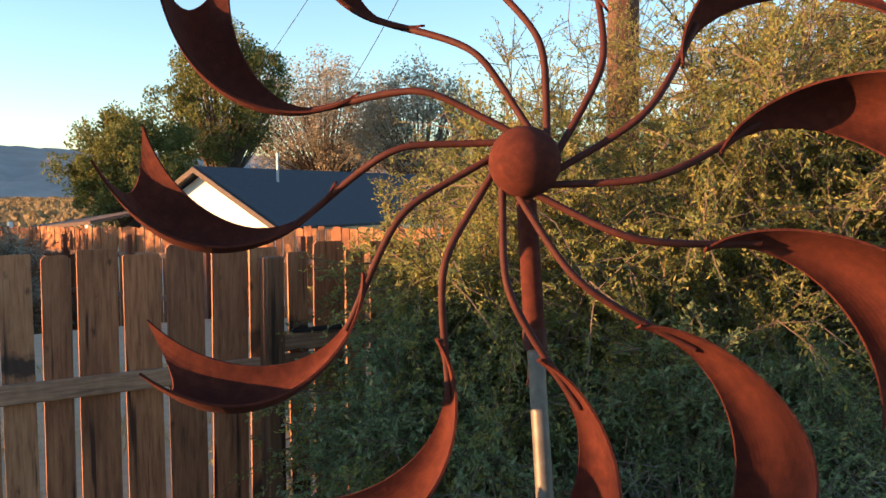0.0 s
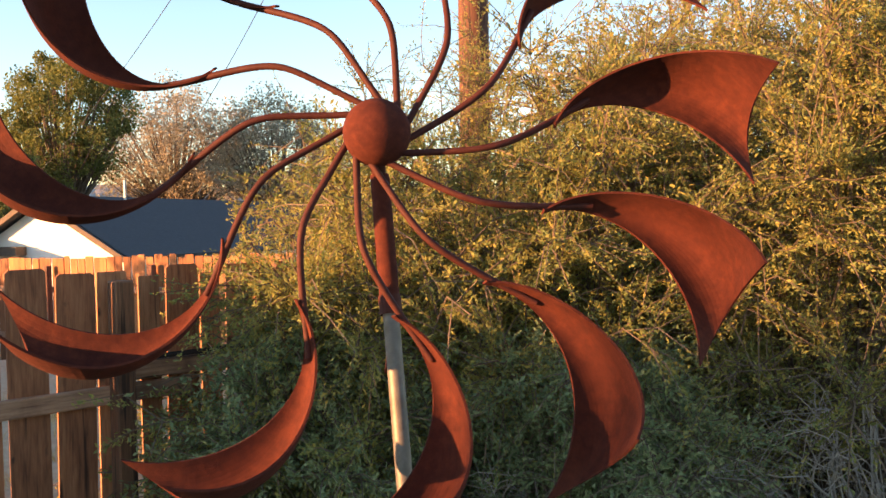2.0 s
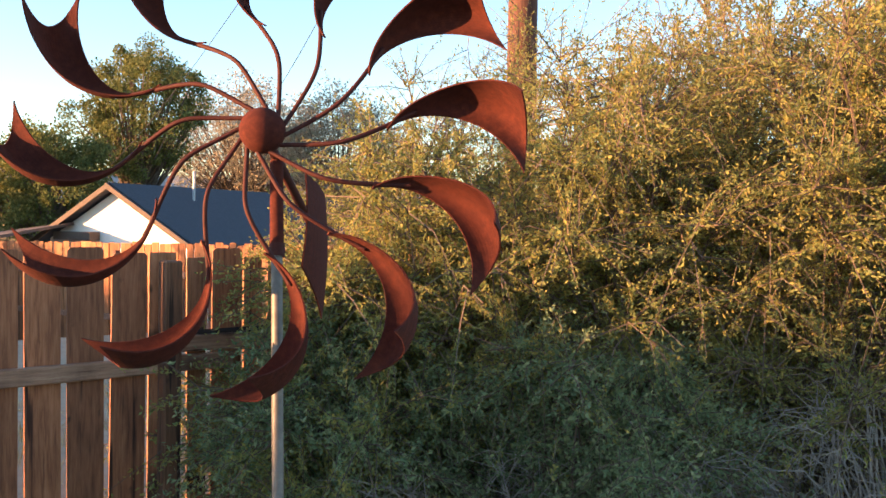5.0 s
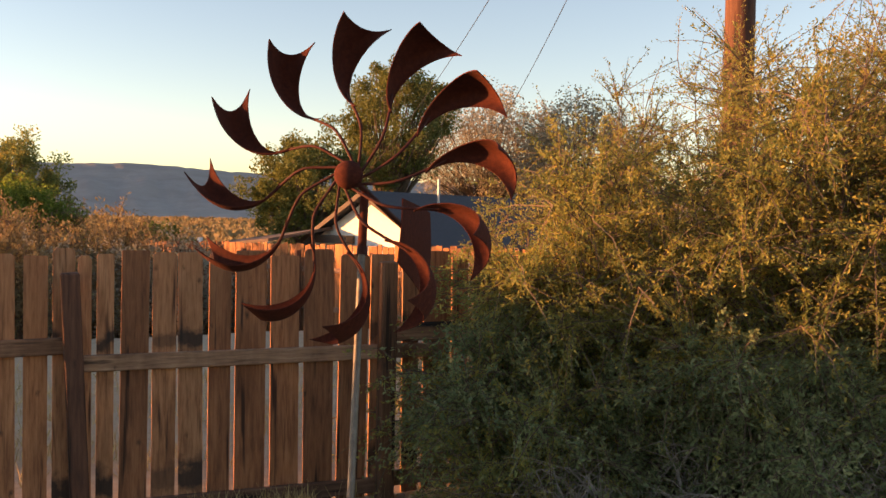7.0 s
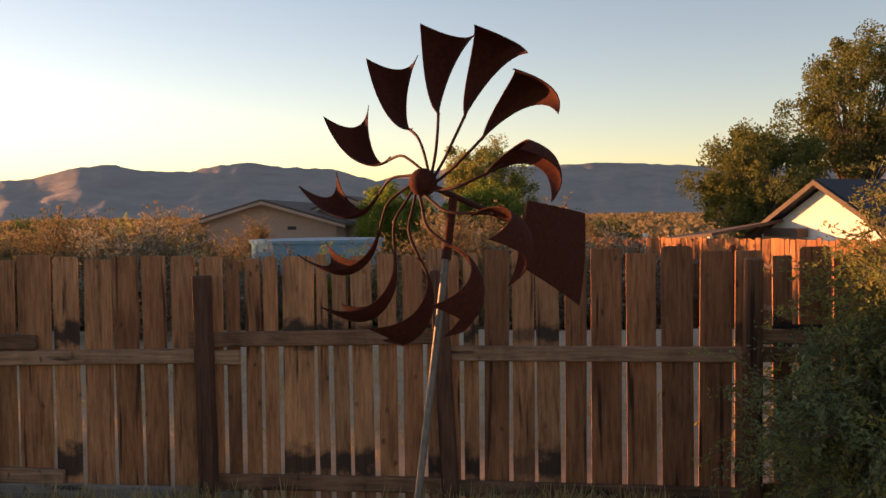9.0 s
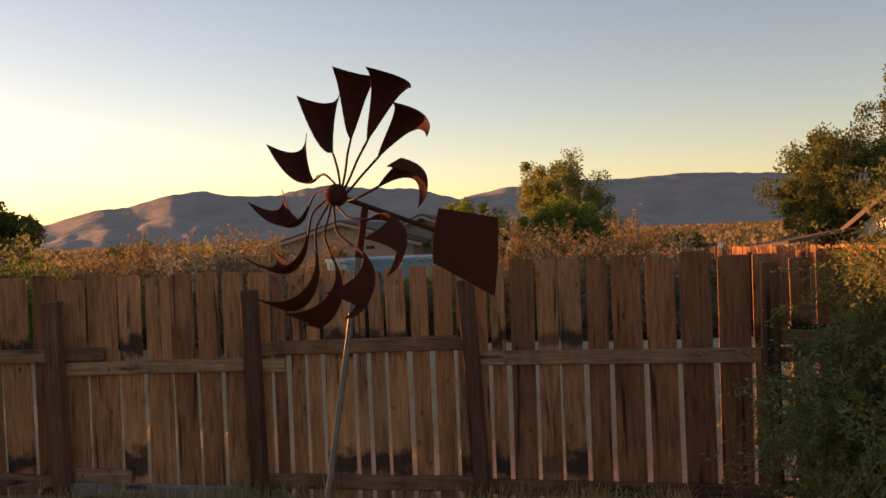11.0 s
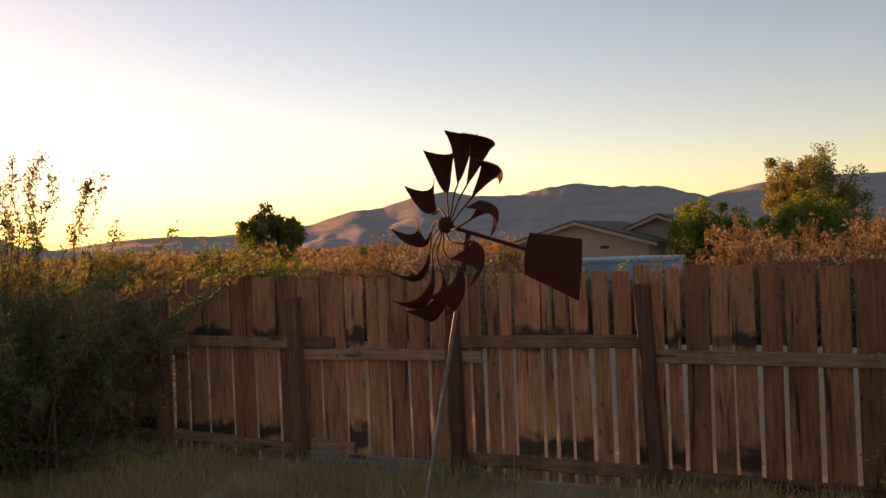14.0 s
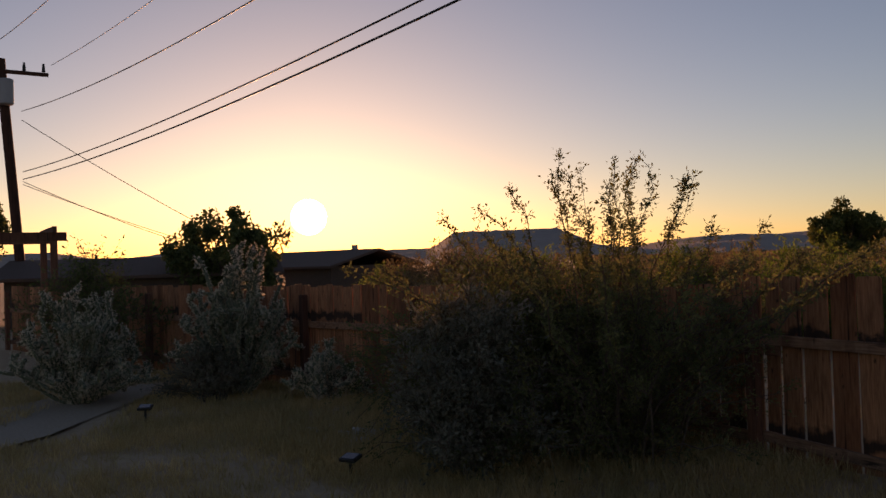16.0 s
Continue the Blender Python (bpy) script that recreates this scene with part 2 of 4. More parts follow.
M_grey_metal = mottled("grey_enamel", (0.3, 0.31, 0.32), (0.36, 0.37, 0.38), (0.42, 0.43, 0.44), 9.0, 0.5, 0.1, 0.002)
M_cable = mottled("black_cable", (0.012, 0.012, 0.012), (0.02, 0.02, 0.02), (0.035, 0.035, 0.035), 60.0, 0.6, 0.0)
M_stone = mottled("white_stone", (0.4, 0.39, 0.37), (0.52, 0.51, 0.49), (0.64, 0.63, 0.61), 18.0, 0.85, 0.4, 0.01)

rng = np.random.default_rng(7)


# ---- mesh helpers ----
def part(name, bm, material, parent=None, label=""):
    me = bpy.data.meshes.new(name)
    bm.to_mesh(me)
    bm.free()
    ob = new(name, me)
    me.materials.append(material)
    ob.parent = parent
    return tagged(ob, label)


def empty(name, where, label, category, group=""):
    e = new(name)
    e.matrix_world = where
    return tagged(e, label, category, group)


def array_mesh(name, verts, faces, material, smooth=False):
    """A mesh from arrays of corners and of three- or four-cornered faces."""
    me = bpy.data.meshes.new(name)
    n, k = faces.shape
    me.vertices.add(len(verts))
    me.vertices.foreach_set("co", np.asarray(verts, np.float32).ravel())
    me.loops.add(n * k)
    me.loops.foreach_set("vertex_index", faces.astype(np.int32).ravel())
    me.polygons.add(n)
    me.polygons.foreach_set("loop_start", np.arange(0, n * k, k, dtype=np.int32))
    me.update(calc_edges=True)
    me.polygons.foreach_set("use_smooth", np.full(n, smooth))
    me.materials.append(material)
    return me


def array_part(name, verts, faces, material, parent=None, label="", smooth=False):
    ob = new(name, array_mesh(name, verts, faces, material, smooth))
    ob.parent = parent
    return tagged(ob, label)


def unit(v):
    return v / np.maximum(np.linalg.norm(v, axis=-1, keepdims=True), 1e-9)


def tubes(lines, radii, sides=4):
    """Tubes round many lines of equally many points: arrays (n, k, 3) and (n, k)."""
    n, k, _ = lines.shape
    tang = unit(np.gradient(lines, axis=1))
    ref = np.where(np.abs(tang[..., 2:3]) > 0.9, np.array([1.0, 0, 0]), np.array([0, 0, 1.0]))
    s = unit(np.cross(tang, ref))
    u = np.cross(s, tang)
    a = np.arange(sides) / sides * 2 * np.pi
    ring = s[:, :, None] * np.cos(a)[:, None] + u[:, :, None] * np.sin(a)[:, None]
    v = (lines[:, :, None] + ring * radii[:, :, None, None]).reshape(-1, 3)
    i = np.arange(n)[:, None, None] * k * sides + np.arange(k - 1)[None, :, None] * sides
    j, j2 = np.arange(sides), (np.arange(sides) + 1) % sides
    f = np.stack([i + j, i + j2, i + sides + j2, i + sides + j], -1).reshape(-1, 4)
    return v, f


def leaves(at, way, length, width):
    """One small pointed leaf at each place, along its way, turned at random."""
    n = len(at)
    d = unit(way)
    s = unit(np.cross(d, rng.normal(size=(n, 3))))
    lift = np.cross(d, s) * (rng.uniform(-0.25, 0.25, (n, 1)) * length[:, None])
    l, h = length[:, None], width[:, None] / 2
    v = np.stack([at, at + d * l * 0.5 + s * h + lift, at + d * l, at + d * l * 0.5 - s * h + lift], 1).reshape(-1, 3)
    f = np.arange(4 * n).reshape(-1, 4)
    return v, f


def joined(pieces):
    vs, fs, o = [], [], 0
    for v, f in pieces:
        vs.append(v)
        fs.append(f + o)
        o += len(v)
    return np.concatenate(vs), np.concatenate(fs)


def ground_z(x, y):
    s = np.clip((y - 7.5) / 8.0, 0, 1)
    return -1.4 * s * s * (3 - 2 * s)


def bez(p, n):
    """A smooth line through four guiding points: arrays (m, 3) each."""
    t = np.linspace(0, 1, n)[None, :, None]
    a, b2, c, d = (q[:, None] for q in p)
    return (1 - t) ** 3 * a + 3 * t * (1 - t) ** 2 * b2 + 3 * t * t * (1 - t) * c + t ** 3 * d


def shrub(name, base, height, reach, stems, twigs, per_twig, leaf, material, label, category="shrub", droop=0.25, bare=0.18, upright=0.5, stem_r=0.012, bark=None, spread=0.18, low=0.0, twig=1.0):
    """A shrub of arching stems, thin twigs along them and small leaves along the twigs."""
    root = empty(name, pose(*base), label, category)
    az = rng.uniform(0, 2 * np.pi, stems)
    q = rng.uniform(0, 1, stems) ** upright
    out = np.stack([np.cos(az), np.sin(az), np.zeros(stems)], 1)
    up = np.array([0, 0, 1.0])
    h = height * np.sqrt(np.maximum(1.03 - q ** 2, 0.04)) * rng.uniform(0.72, 1.05, stems)
    h = np.maximum(h, low)
    r = reach * q * rng.uniform(0.8, 1.1, stems)
    p0 = out * rng.uniform(0, spread, (stems, 1))
    p3 = out * r[:, None] + up * h[:, None]
    p1 = p0 + out * (r * 0.12)[:, None] + up * (h * 0.45)[:, None]
    p2 = out * (r * 0.6)[:, None] + up * (h * (0.85 + droop))[:, None]
    k = 9
    lines = bez((p0, p1, p2, p3), k)
    lines[:, 1:] += rng.normal(0, 0.03 * height / 2, (stems, k - 1, 3))
    rad = np.linspace(1, 0.25, k)[None] * stem_r * rng.uniform(0.6, 1.3, (stems, 1))
    pieces = [tubes(lines, rad, 4)]
    # twigs
    m = stems * twigs
    si = np.repeat(np.arange(stems), twigs)
    tt = rng.uniform(bare, 1.0, m) * (k - 1)
    i0 = np.minimum(tt.astype(int), k - 2)
    fr = (tt - i0)[:, None]
    start = lines[si, i0] * (1 - fr) + lines[si, i0 + 1] * fr
    tang = unit(lines[si, i0 + 1] - lines[si, i0])
    way = unit(tang * 0.6 + rng.normal(0, 0.65, (m, 3)) + np.array([0, 0, 0.18]))
    tl = twig * (reach * 0.22 + height * 0.07) * rng.uniform(0.5, 1.4, (m, 1))
    end = start + way * tl + np.array([0, 0, -1.0]) * tl * droop * rng.uniform(0.2, 1.2, (m, 1))
    end[:, 2] = np.maximum(end[:, 2], 0.03)
    mid = start + way * tl * 0.5
    tw = np.stack([start, mid, end], 1)
    pieces.append(tubes(tw, np.array([[0.35, 0.25, 0.12]]) * stem_r * np.ones((m, 1)), 3))
    v, f = joined(pieces)
    array_part("woody_frame", v, f, bark or M_twig, root, "thin grey-brown branches")
    # leaves
    n = m * per_twig
    ti = np.repeat(np.arange(m), per_twig)
    u = rng.uniform(0.05, 1.08, (n, 1))
    at = (1 - u) ** 2 * tw[ti, 0] + 2 * u * (1 - u) * tw[ti, 1] + u * u * tw[ti, 2]
    at = at + rng.normal(0, leaf * 0.5, (n, 3))
    at[:, 2] = np.maximum(at[:, 2], 0.02)
    d = unit(end - start)[ti] * 0.7 + rng.normal(0, 0.6, (n, 3))
    ln = leaf * rng.uniform(0.55, 1.35, n)
    v, f = leaves(at, d, ln, ln * rng.uniform(0.28, 0.5, n))
    tagged(array_part("foliage", v, f, material, root), kind="stuff")
    return root


def tree(name, base, height, crown_r, clumps, per_clump, leaf, material, label, trunk_r=0.16, gap=0.5, squash=0.8):
    """A tapered trunk with limbs, and a crown of leaf clumps with gaps."""
    root = empty(name, pose(*base), label, "tree")
    ch = height - crown_r * squash
    c = rng.normal(size=(clumps, 3))
    c = unit(c) * (rng.uniform(0.25, 1.0, (clumps, 1)) ** gap)
    c = c * np.array([crown_r, crown_r, crown_r * squash]) * rng.uniform(0.8, 1.15, (clumps, 1)) + np.array([0, 0, ch])
    c[:, 2] = np.maximum(c[:, 2], height * 0.14)
    top = np.array([[0, 0, ch * 0.55]])
    trunk = bez((np.zeros((1, 3)), np.array([[0.06, 0.03, height * 0.15]]), top * 0.7, top), 7)
    array_part("trunk", *tubes(trunk, np.linspace(1, 0.6, 7)[None] * trunk_r, 8), M_bark, root, "rough brown trunk", True)
    p0 = np.repeat(top, clumps, 0) * rng.uniform(0.55, 1.0, (clumps, 1))
    lim = bez((p0, p0 + (c - p0) * 0.25 + np.array([0, 0, 0.1 * height]), p0 + (c - p0) * 0.7, c), 6)
    array_part("limb", *tubes(lim, np.linspace(1, 0.15, 6)[None] * trunk_r * 0.32 * np.ones((clumps, 1)), 4), M_bark, root)
    n = clumps * per_clump
    ci = np.repeat(np.arange(clumps), per_clump)
    size = crown_r * 0.2 * rng.uniform(0.5, 1.4, clumps)
    at = c[ci] + unit(rng.normal(size=(n, 3))) * rng.uniform(0, 1, (n, 1)) ** 0.45 * size[ci][:, None]
    ln = leaf * rng.uniform(0.6, 1.3, n)
    v, f = leaves(at, rng.normal(size=(n, 3)), ln, ln * 0.6)
    tagged(array_part("crown", v, f, material, root), kind="stuff")
    return root


def box(bm, x0, x1, y0, y1, z0, z1, m=None):
    v = [bm.verts.new(m @ Vector((x, y, z)) if m else (x, y, z)) for x in (x0, x1) for y in (y0, y1) for z in (z0, z1)]
    for q in ((0, 1, 3, 2), (4, 6, 7, 5), (0, 4, 5, 1), (2, 3, 7, 6), (0, 2, 6, 4), (1, 5, 7, 3)):
        bm.faces.new([v[i] for i in q])
    return v


def slab(bm, corners, thick):
    """A sheet with thickness: corners in order, thick along its normal."""
    c = [Vector(q) for q in corners]
    nrm = (c[1] - c[0]).cross(c[2] - c[0]).normalized() * thick
    lo, hi = [bm.verts.new(q) for q in c], [bm.verts.new(q + nrm) for q in c]
    bm.faces.new(lo[::-1])
    bm.faces.new(hi)
    for i in range(len(c)):
        j = (i + 1) % len(c)
        bm.faces.new((lo[i], lo[j], hi[j], hi[i]))


def bevelled(bm, width):
    bmesh.ops.bevel(bm, geom=bm.edges[:], offset=width, segments=1, affect="EDGES")


# ---- ground and mountains ----
def ground():
    a = np.unique(np.concatenate([np.linspace(-26, 16, 120), np.geomspace(16, 2600, 26), -np.geomspace(26, 2600, 24)]))
    c = np.unique(np.concatenate([np.linspace(-9, 20, 90), np.geomspace(20, 2600, 26), -np.geomspace(9, 2600, 22)]))
    X, Y = np.meshgrid(a, c)
    Z = ground_z(X, Y) + 0.018 * np.sin(X * 1.7 + 0.6 * np.sin(Y * 2.1)) * np.sin(Y * 1.3 + 1) + rng.normal(0, 0.006, X.shape)
    n, k = X.shape
    i = (np.arange(n - 1)[:, None] * k + np.arange(k - 1)).ravel()
    f = np.stack([i, i + 1, i + k + 1, i + k], 1)
    tagged(array_part("ground", np.stack([X, Y, Z], -1).reshape(-1, 3), f, M_soil, smooth=True), "bare dry tan desert soil with sparse straw", "ground", kind="structure")


def mountains():
    az = np.radians(np.linspace(-118, 75, 500))
    deg = np.degrees(az)
    crest = np.interp(deg, [-118, -84, -81, -77, -70, -61, -59.6, -53, -50.6, -48.9, -45, -42, -39.4, -33.5, -31.4, -28.9, -26.6, -24.8, -22.7, -20.2, -18.7, -16.6, -14.2, -11.5, -8.6, -5.5, -2, 2, 6.3, 10, 12.5, 30, 75],
                      [0.5, 1.25, 0.7, 1.1, 0.8, 0.95, 1.9, 1.98, 0.9, 0.6, 1.08, 1.2, 1.13, 1.64, 2.3, 2.6, 3.25, 3.4, 3.05, 3.02, 3.35, 3.6, 3.25, 3.2, 2.4, 3.0, 3.26, 3.2, 3.36, 3.1, 3.0, 2.5, 1.5])
    rough = np.array([sum(noise.noise(Vector((d * s, 3.1, 0))) * g for s, g in ((0.9, 0.06), (2.4, 0.1), (5.5, 0.05))) for d in deg])
    crest = np.maximum(crest + rough * np.clip(crest / 2.5, 0.25, 1), 0.3)
    rows = 26
    V = np.zeros((rows, len(az), 3))
    for j in range(rows):
        s = j / (rows - 1)
        r = 1250 + 950 * s
        up = s ** 1.5
        fold = np.array([noise.noise(Vector((d * 0.45, s * 4, 7))) + 0.5 * noise.noise(Vector((d * 1.3, s * 7, 2))) for d in deg])
        z = 2200 * np.tan(np.radians(crest)) * (up + fold * 0.1 * math.sin(math.pi * s)) - 6 * (1 - s)
        V[j] = np.stack([np.sin(az) * r, np.cos(az) * r, z], 1)
    k = len(az)
    i = (np.arange(rows - 1)[:, None] * k + np.arange(k - 1)).ravel()
    tagged(array_part("mountain_range", V.reshape(-1, 3), np.stack([i, i + 1, i + k + 1, i + k], 1), M_rock, smooth=True), "purple-brown bare desert mountain range with haze put into its colour", "mountains", kind="structure")


ground()
mountains()


# ---- fences ----
def board_mesh(width, height, ear, thick=0.013):
    bm = bmesh.new()
    a, h, e = width / 2, height, ear
    prof = [(-a, 0), (a, 0), (a, h - e), (a - e, h), (-a + e, h), (-a, h - e)]
    f0 = [bm.verts.new((x, 0, z)) for x, z in prof]
    f1 = [bm.verts.new((x, thick, z)) for x, z in prof]
    bm.faces.new(f0)
    bm.faces.new(f1[::-1])
    for i in range(6):
        j = (i + 1) % 6
        bm.faces.new((f0[j], f0[i], f1[i], f1[j]))
    me = bpy.data.meshes.new("board")
    bm.to_mesh(me)
    bm.free()
    return me


def boards_between(parent, edges, material, top, jitter=0.012, gap=0.03, tilt=0.5, floor_z=0.0, ear=0.022):
    """Boards of a fence, one between each two edges along the parent's own x."""
    made = {}
    for x0, x1 in zip(edges[:-1], edges[1:]):
        g = gap * rng.uniform(0.55, 1.4)
        wd, ht = round(max(x1 - x0 - g, 0.05), 3), round(top - floor_z + rng.uniform(-jitter, jitter) * 2, 2)
        if (wd, ht) not in made:
            me = board_mesh(wd, ht, ear * 0.75 if rng.uniform() < 0.5 else 0.005)
            me.materials.append(material)
            made[wd, ht] = me
        ob = new("board", made[wd, ht])
        ob.parent = parent
        ob.matrix_local = pose((x0 + x1) / 2, rng.uniform(0, 0.006), floor_z, rng.uniform(-0.4, 0.4), rng.uniform(-tilt, tilt), 0)


def stick(name, parent, x0, x1, y0, y1, z0, z1, material, m=None, bev=0.006, label=""):
    bm = bmesh.new()
    box(bm, x0, x1, y0, y1, z0, z1, m)
    bevelled(bm, bev)
    return part(name, bm, material, parent, label)


def main_fence():
    root = empty("wooden_fence", pose(0, 0, 0), "weathered cedar board fence with scorched patches and two rails", "fence")
    left = [-4.514, -4.317, -4.11, -3.94, -3.718, -3.466, -3.227, -3.001, -2.802, -2.591, -2.37, -2.182, -1.982, -1.805, -1.64]
    mid = [-1.461, -1.302, -1.185, -1.072, -0.962, -0.751, -0.65, -0.535, -0.39, -0.243, -0.096, 0.03, 0.116, 0.229, 0.403, 0.55, 0.704, 0.853, 1.059, 1.262, 1.466, 1.672, 1.835]
    right = [1.885]
    while right[-1] < 10.5:
        right.append(right[-1] + float(rng.choice([0.14, 0.19, 0.2, 0.17])))
    boards_between(root, left + mid, M_board, 1.485, gap=0.029)
    boards_between(root, right, M_board, 1.475, gap=0.027)
    for x, lean, top in ((-5.35, -1.0, 1.32), (-4.16, -0.6, 1.325), (-2.775, -0.8, 1.33), (-1.40, -1.0, 1.365), (-0.008, -2.6, 1.385), (1.76, 0.2, 1.44), (3.9, 0.5, 1.35), (6.2, 0, 1.35), (8.6, 0, 1.35)):
        m = Matrix.Translation((x, -0.09, top)) @ pose(0, 0, 0, 0, lean, 0)
        stick("post", root, -0.047, 0.047, -0.047, 0.047, -top - 0.05, 0, M_palepost if x > 1 else M_post, m, 0.008, "weathered brown square post" if x > 1 else "dark stained square post")
    for x0, x1, z0, z1, up in ((-5.35, -4.1, 0.83, 0.83, 0), (-4.12, -2.82, 0.925, 0.915, 1), (-4.07, -3.93, 0.84, 0.84, 0), (-2.82, -2.45, 0.93, 0.92, 1), (-2.73, -1.43, 0.825, 0.84, 0), (-1.50, 0.02, 0.935, 0.955, 1), (-1.43, -1.2, 0.83, 0.83, 0), (0.04, 1.76, 0.855, 0.845, 0), (1.74, 2.15, 0.85, 0.84, 0), (1.76, 3.9, 0.95, 0.93, 1), (3.9, 6.2, 0.88, 0.88, 0), (6.2, 8.6, 0.88, 0.88, 0)):
        a = math.degrees(math.atan2(z1 - z0, x1 - x0))
        m = Matrix.Translation((x0, 0, z0)) @ pose(0, 0, 0, 0, -a, 0)
        stick("rail", root, 0, x1 - x0, -0.042 - 0.004 * up, -0.003 - 0.004 * up, 0, 0.088, M_rail, m, 0.006, "weathered horizontal rail")
    for x0, x1, z0 in ((1.885, 2.7, 0.975),):
        stick("charred_rail", root, x0, x1, -0.03, -0.003, z0, z0 + 0.085, M_char, None, 0.012, "black charred plank")
    for x0, x1, z0, z1, mat in ((-5.35, -4.15, 0.1, 0.1, M_rail), (-4.12, -2.85, 0.12, 0.06, M_rail), (-2.9, -2.78, 0.0, 0.0, M_greyrail), (-2.72, -1.43, 0.02, 0.0, M_greyrail), (-2.7, -2.3, 0.115, 0.1, M_rail), (-1.36, 0.0, 0.085, 0.075, M_rail), (-1.36, -1.22, -0.02, -0.02, M_greyrail), (0.06, 1.76, 0.06, 0.03, M_rail), (1.76, 3.9, 0.06, 0.06, M_rail), (3.9, 8.6, 0.06, 0.06, M_rail)):
        a = math.degrees(math.atan2(z1 - z0, x1 - x0))
        m = Matrix.Translation((x0, 0, z0)) @ pose(0, 0, 0, 0, -a, 0)
        stick("rail", root, 0, x1 - x0, -0.044, -0.003, 0, 0.09, mat, m, 0.006, "grey weathered plank rail" if mat is M_greyrail else "weathered horizontal rail")


def run_fence(name, p, q, top, material, label, step, floor_z, tilt=0.3, start_z=0.0, rise=0.0):
    d = Vector((q[0] - p[0], q[1] - p[1], 0))
    root = empty(name, Matrix.Translation((p[0], p[1], start_z)) @ pose(0, 0, 0, 0, -rise, math.degrees(math.atan2(d.y, d.x))), label, "fence")
    e = [0.0]
    while e[-1] < d.length:
        e.append(e[-1] + step * float(rng.uniform(0.85, 1.15)))
    boards_between(root, e, material, top, 0.01, 0.012, tilt, floor_z)
    for z in (0.15, 0.85):
        stick("rail", root, 0, d.length, -0.044, -0.003, z, z + 0.09, M_rail)
    x = 0.0
    while x < d.length:
        stick("post", root, x - 0.045, x + 0.045, -0.14, -0.05, floor_z - 0.05, top - 0.12, M_post)
        x += 2.2


main_fence()
run_fence("wooden_fence", (-21.0, -4.5), (-4.52, 0.03), 1.42, M_board, "dark shaded board fence along the yard edge", 0.18, 0.0)
run_fence("wooden_fence", (2.3, 19.8), (6.9, 2.0), 1.36, M_orange, "orange cedar board fence glowing in the low sun", 0.15, -1.25, 0.3, -0.27, 0.96)


# ---- wind spinner ----
def wind_spinner():
    root = empty("wind_spinner", pose(0.11, -4.05, 0), "rusted steel garden wind spinner with curved blades and tail vane", "wind spinner")
    hub = Vector((0.2645, -3.706, 1.751))
    bearing = 41.4
    head = Matrix.Translation(hub) @ pose(0, 0, 0, 0, 0, -bearing)   # own y points back along the axle, x to the right seen from the front
    level = root.matrix_world.inverted() @ head
    here = level @ pose(0, 0, 0, -17, 0, 0)   # the axle slopes down towards the tail
    inv = root.matrix_world.inverted()
    top = hub + Vector((0.669, 0.743, 0)) * 0.07 + Vector((0, 0, -0.026))
    foot = Vector((0.11, -4.05, -0.02))
    lo, hi = inv @ foot, inv @ top
    cut = lo.lerp(hi, 0.945)

    def pipe(name, a, c, r0, r1, mat, parent=root, label="", sides=14):
        line = np.array([[list(a.lerp(c, i / 4)) for i in range(5)]])
        v, f = tubes(line, np.linspace(r0, r1, 5)[None], sides)
        ob = array_part(name, v, f, mat, parent, label, True)
        return ob
    pipe("pole", lo, cut, 0.0062, 0.0062, M_galv, label="grey galvanised steel pole")
    pipe("sleeve", cut, hi, 0.0076, 0.0074, M_rust, label="rusted upper tube")
    pipe("collar", lo.lerp(hi, 0.94), lo.lerp(hi, 0.948), 0.0086, 0.0086, M_darkrust, label="rusted collar")
    bm = bmesh.new()
    bmesh.ops.create_uvsphere(bm, u_segments=40, v_segments=24, radius=0.0236, matrix=here)
    for f in bm.faces:
        f.smooth = True
    part("hub", bm, M_rust, root, "rusted round hub ball")
    vp = [level @ Vector((0, L, z - hub.z)) for L, z in ((0.268, 1.722), (0.445, 1.697), (0.425, 1.512), (0.246, 1.60))]
    pipe("axle", here @ Vector((0, 0, 0)), here @ Vector((0, 0.315, 0)), 0.0055, 0.0055, M_darkrust, label="thin rusted axle rod", sides=10)
    # tail vane: slightly bowed sheet with a concave rear edge
    n = 9
    va = np.array([[list(vp[0].lerp(vp[1], i / (n - 1)).lerp(vp[3].lerp(vp[2], i / (n - 1)), j / (n - 1))) for i in range(n)] for j in range(n)])
    side = np.array((level.to_3x3() @ Vector((1, 0, 0)))[:])
    back = np.array((level.to_3x3() @ Vector((0, 1, 0)))[:])
    g = np.linspace(0, 1, n)
    va += side * (0.006 * np.sin(np.pi * g)[:, None, None] + 0.004 * np.sin(np.pi * g)[None, :, None])
    va -= back * 0.012 * (np.sin(np.pi * g)[:, None, None] * (1 - g)[None, :, None])
    sheet("vane", va, side, 0.0022, M_rust, root, "dark rusted sheet tail vane")
    # twelve arms, each with a cupped blade
    arm_me, blade_me = None, None
    for i in range(12):
        turn = here @ pose(0, 0, 0, 0, PHASE + i * 30.0, 0)
        if arm_me is None:
            arm = spinner_arm()
            arm_me = arm.data
            blade = spinner_blade()
            blade_me = blade.data
        else:
            arm, blade = new("arm", arm_me), new("blade", blade_me)
        arm.parent = root
        arm.matrix_local = turn
        blade.parent = arm


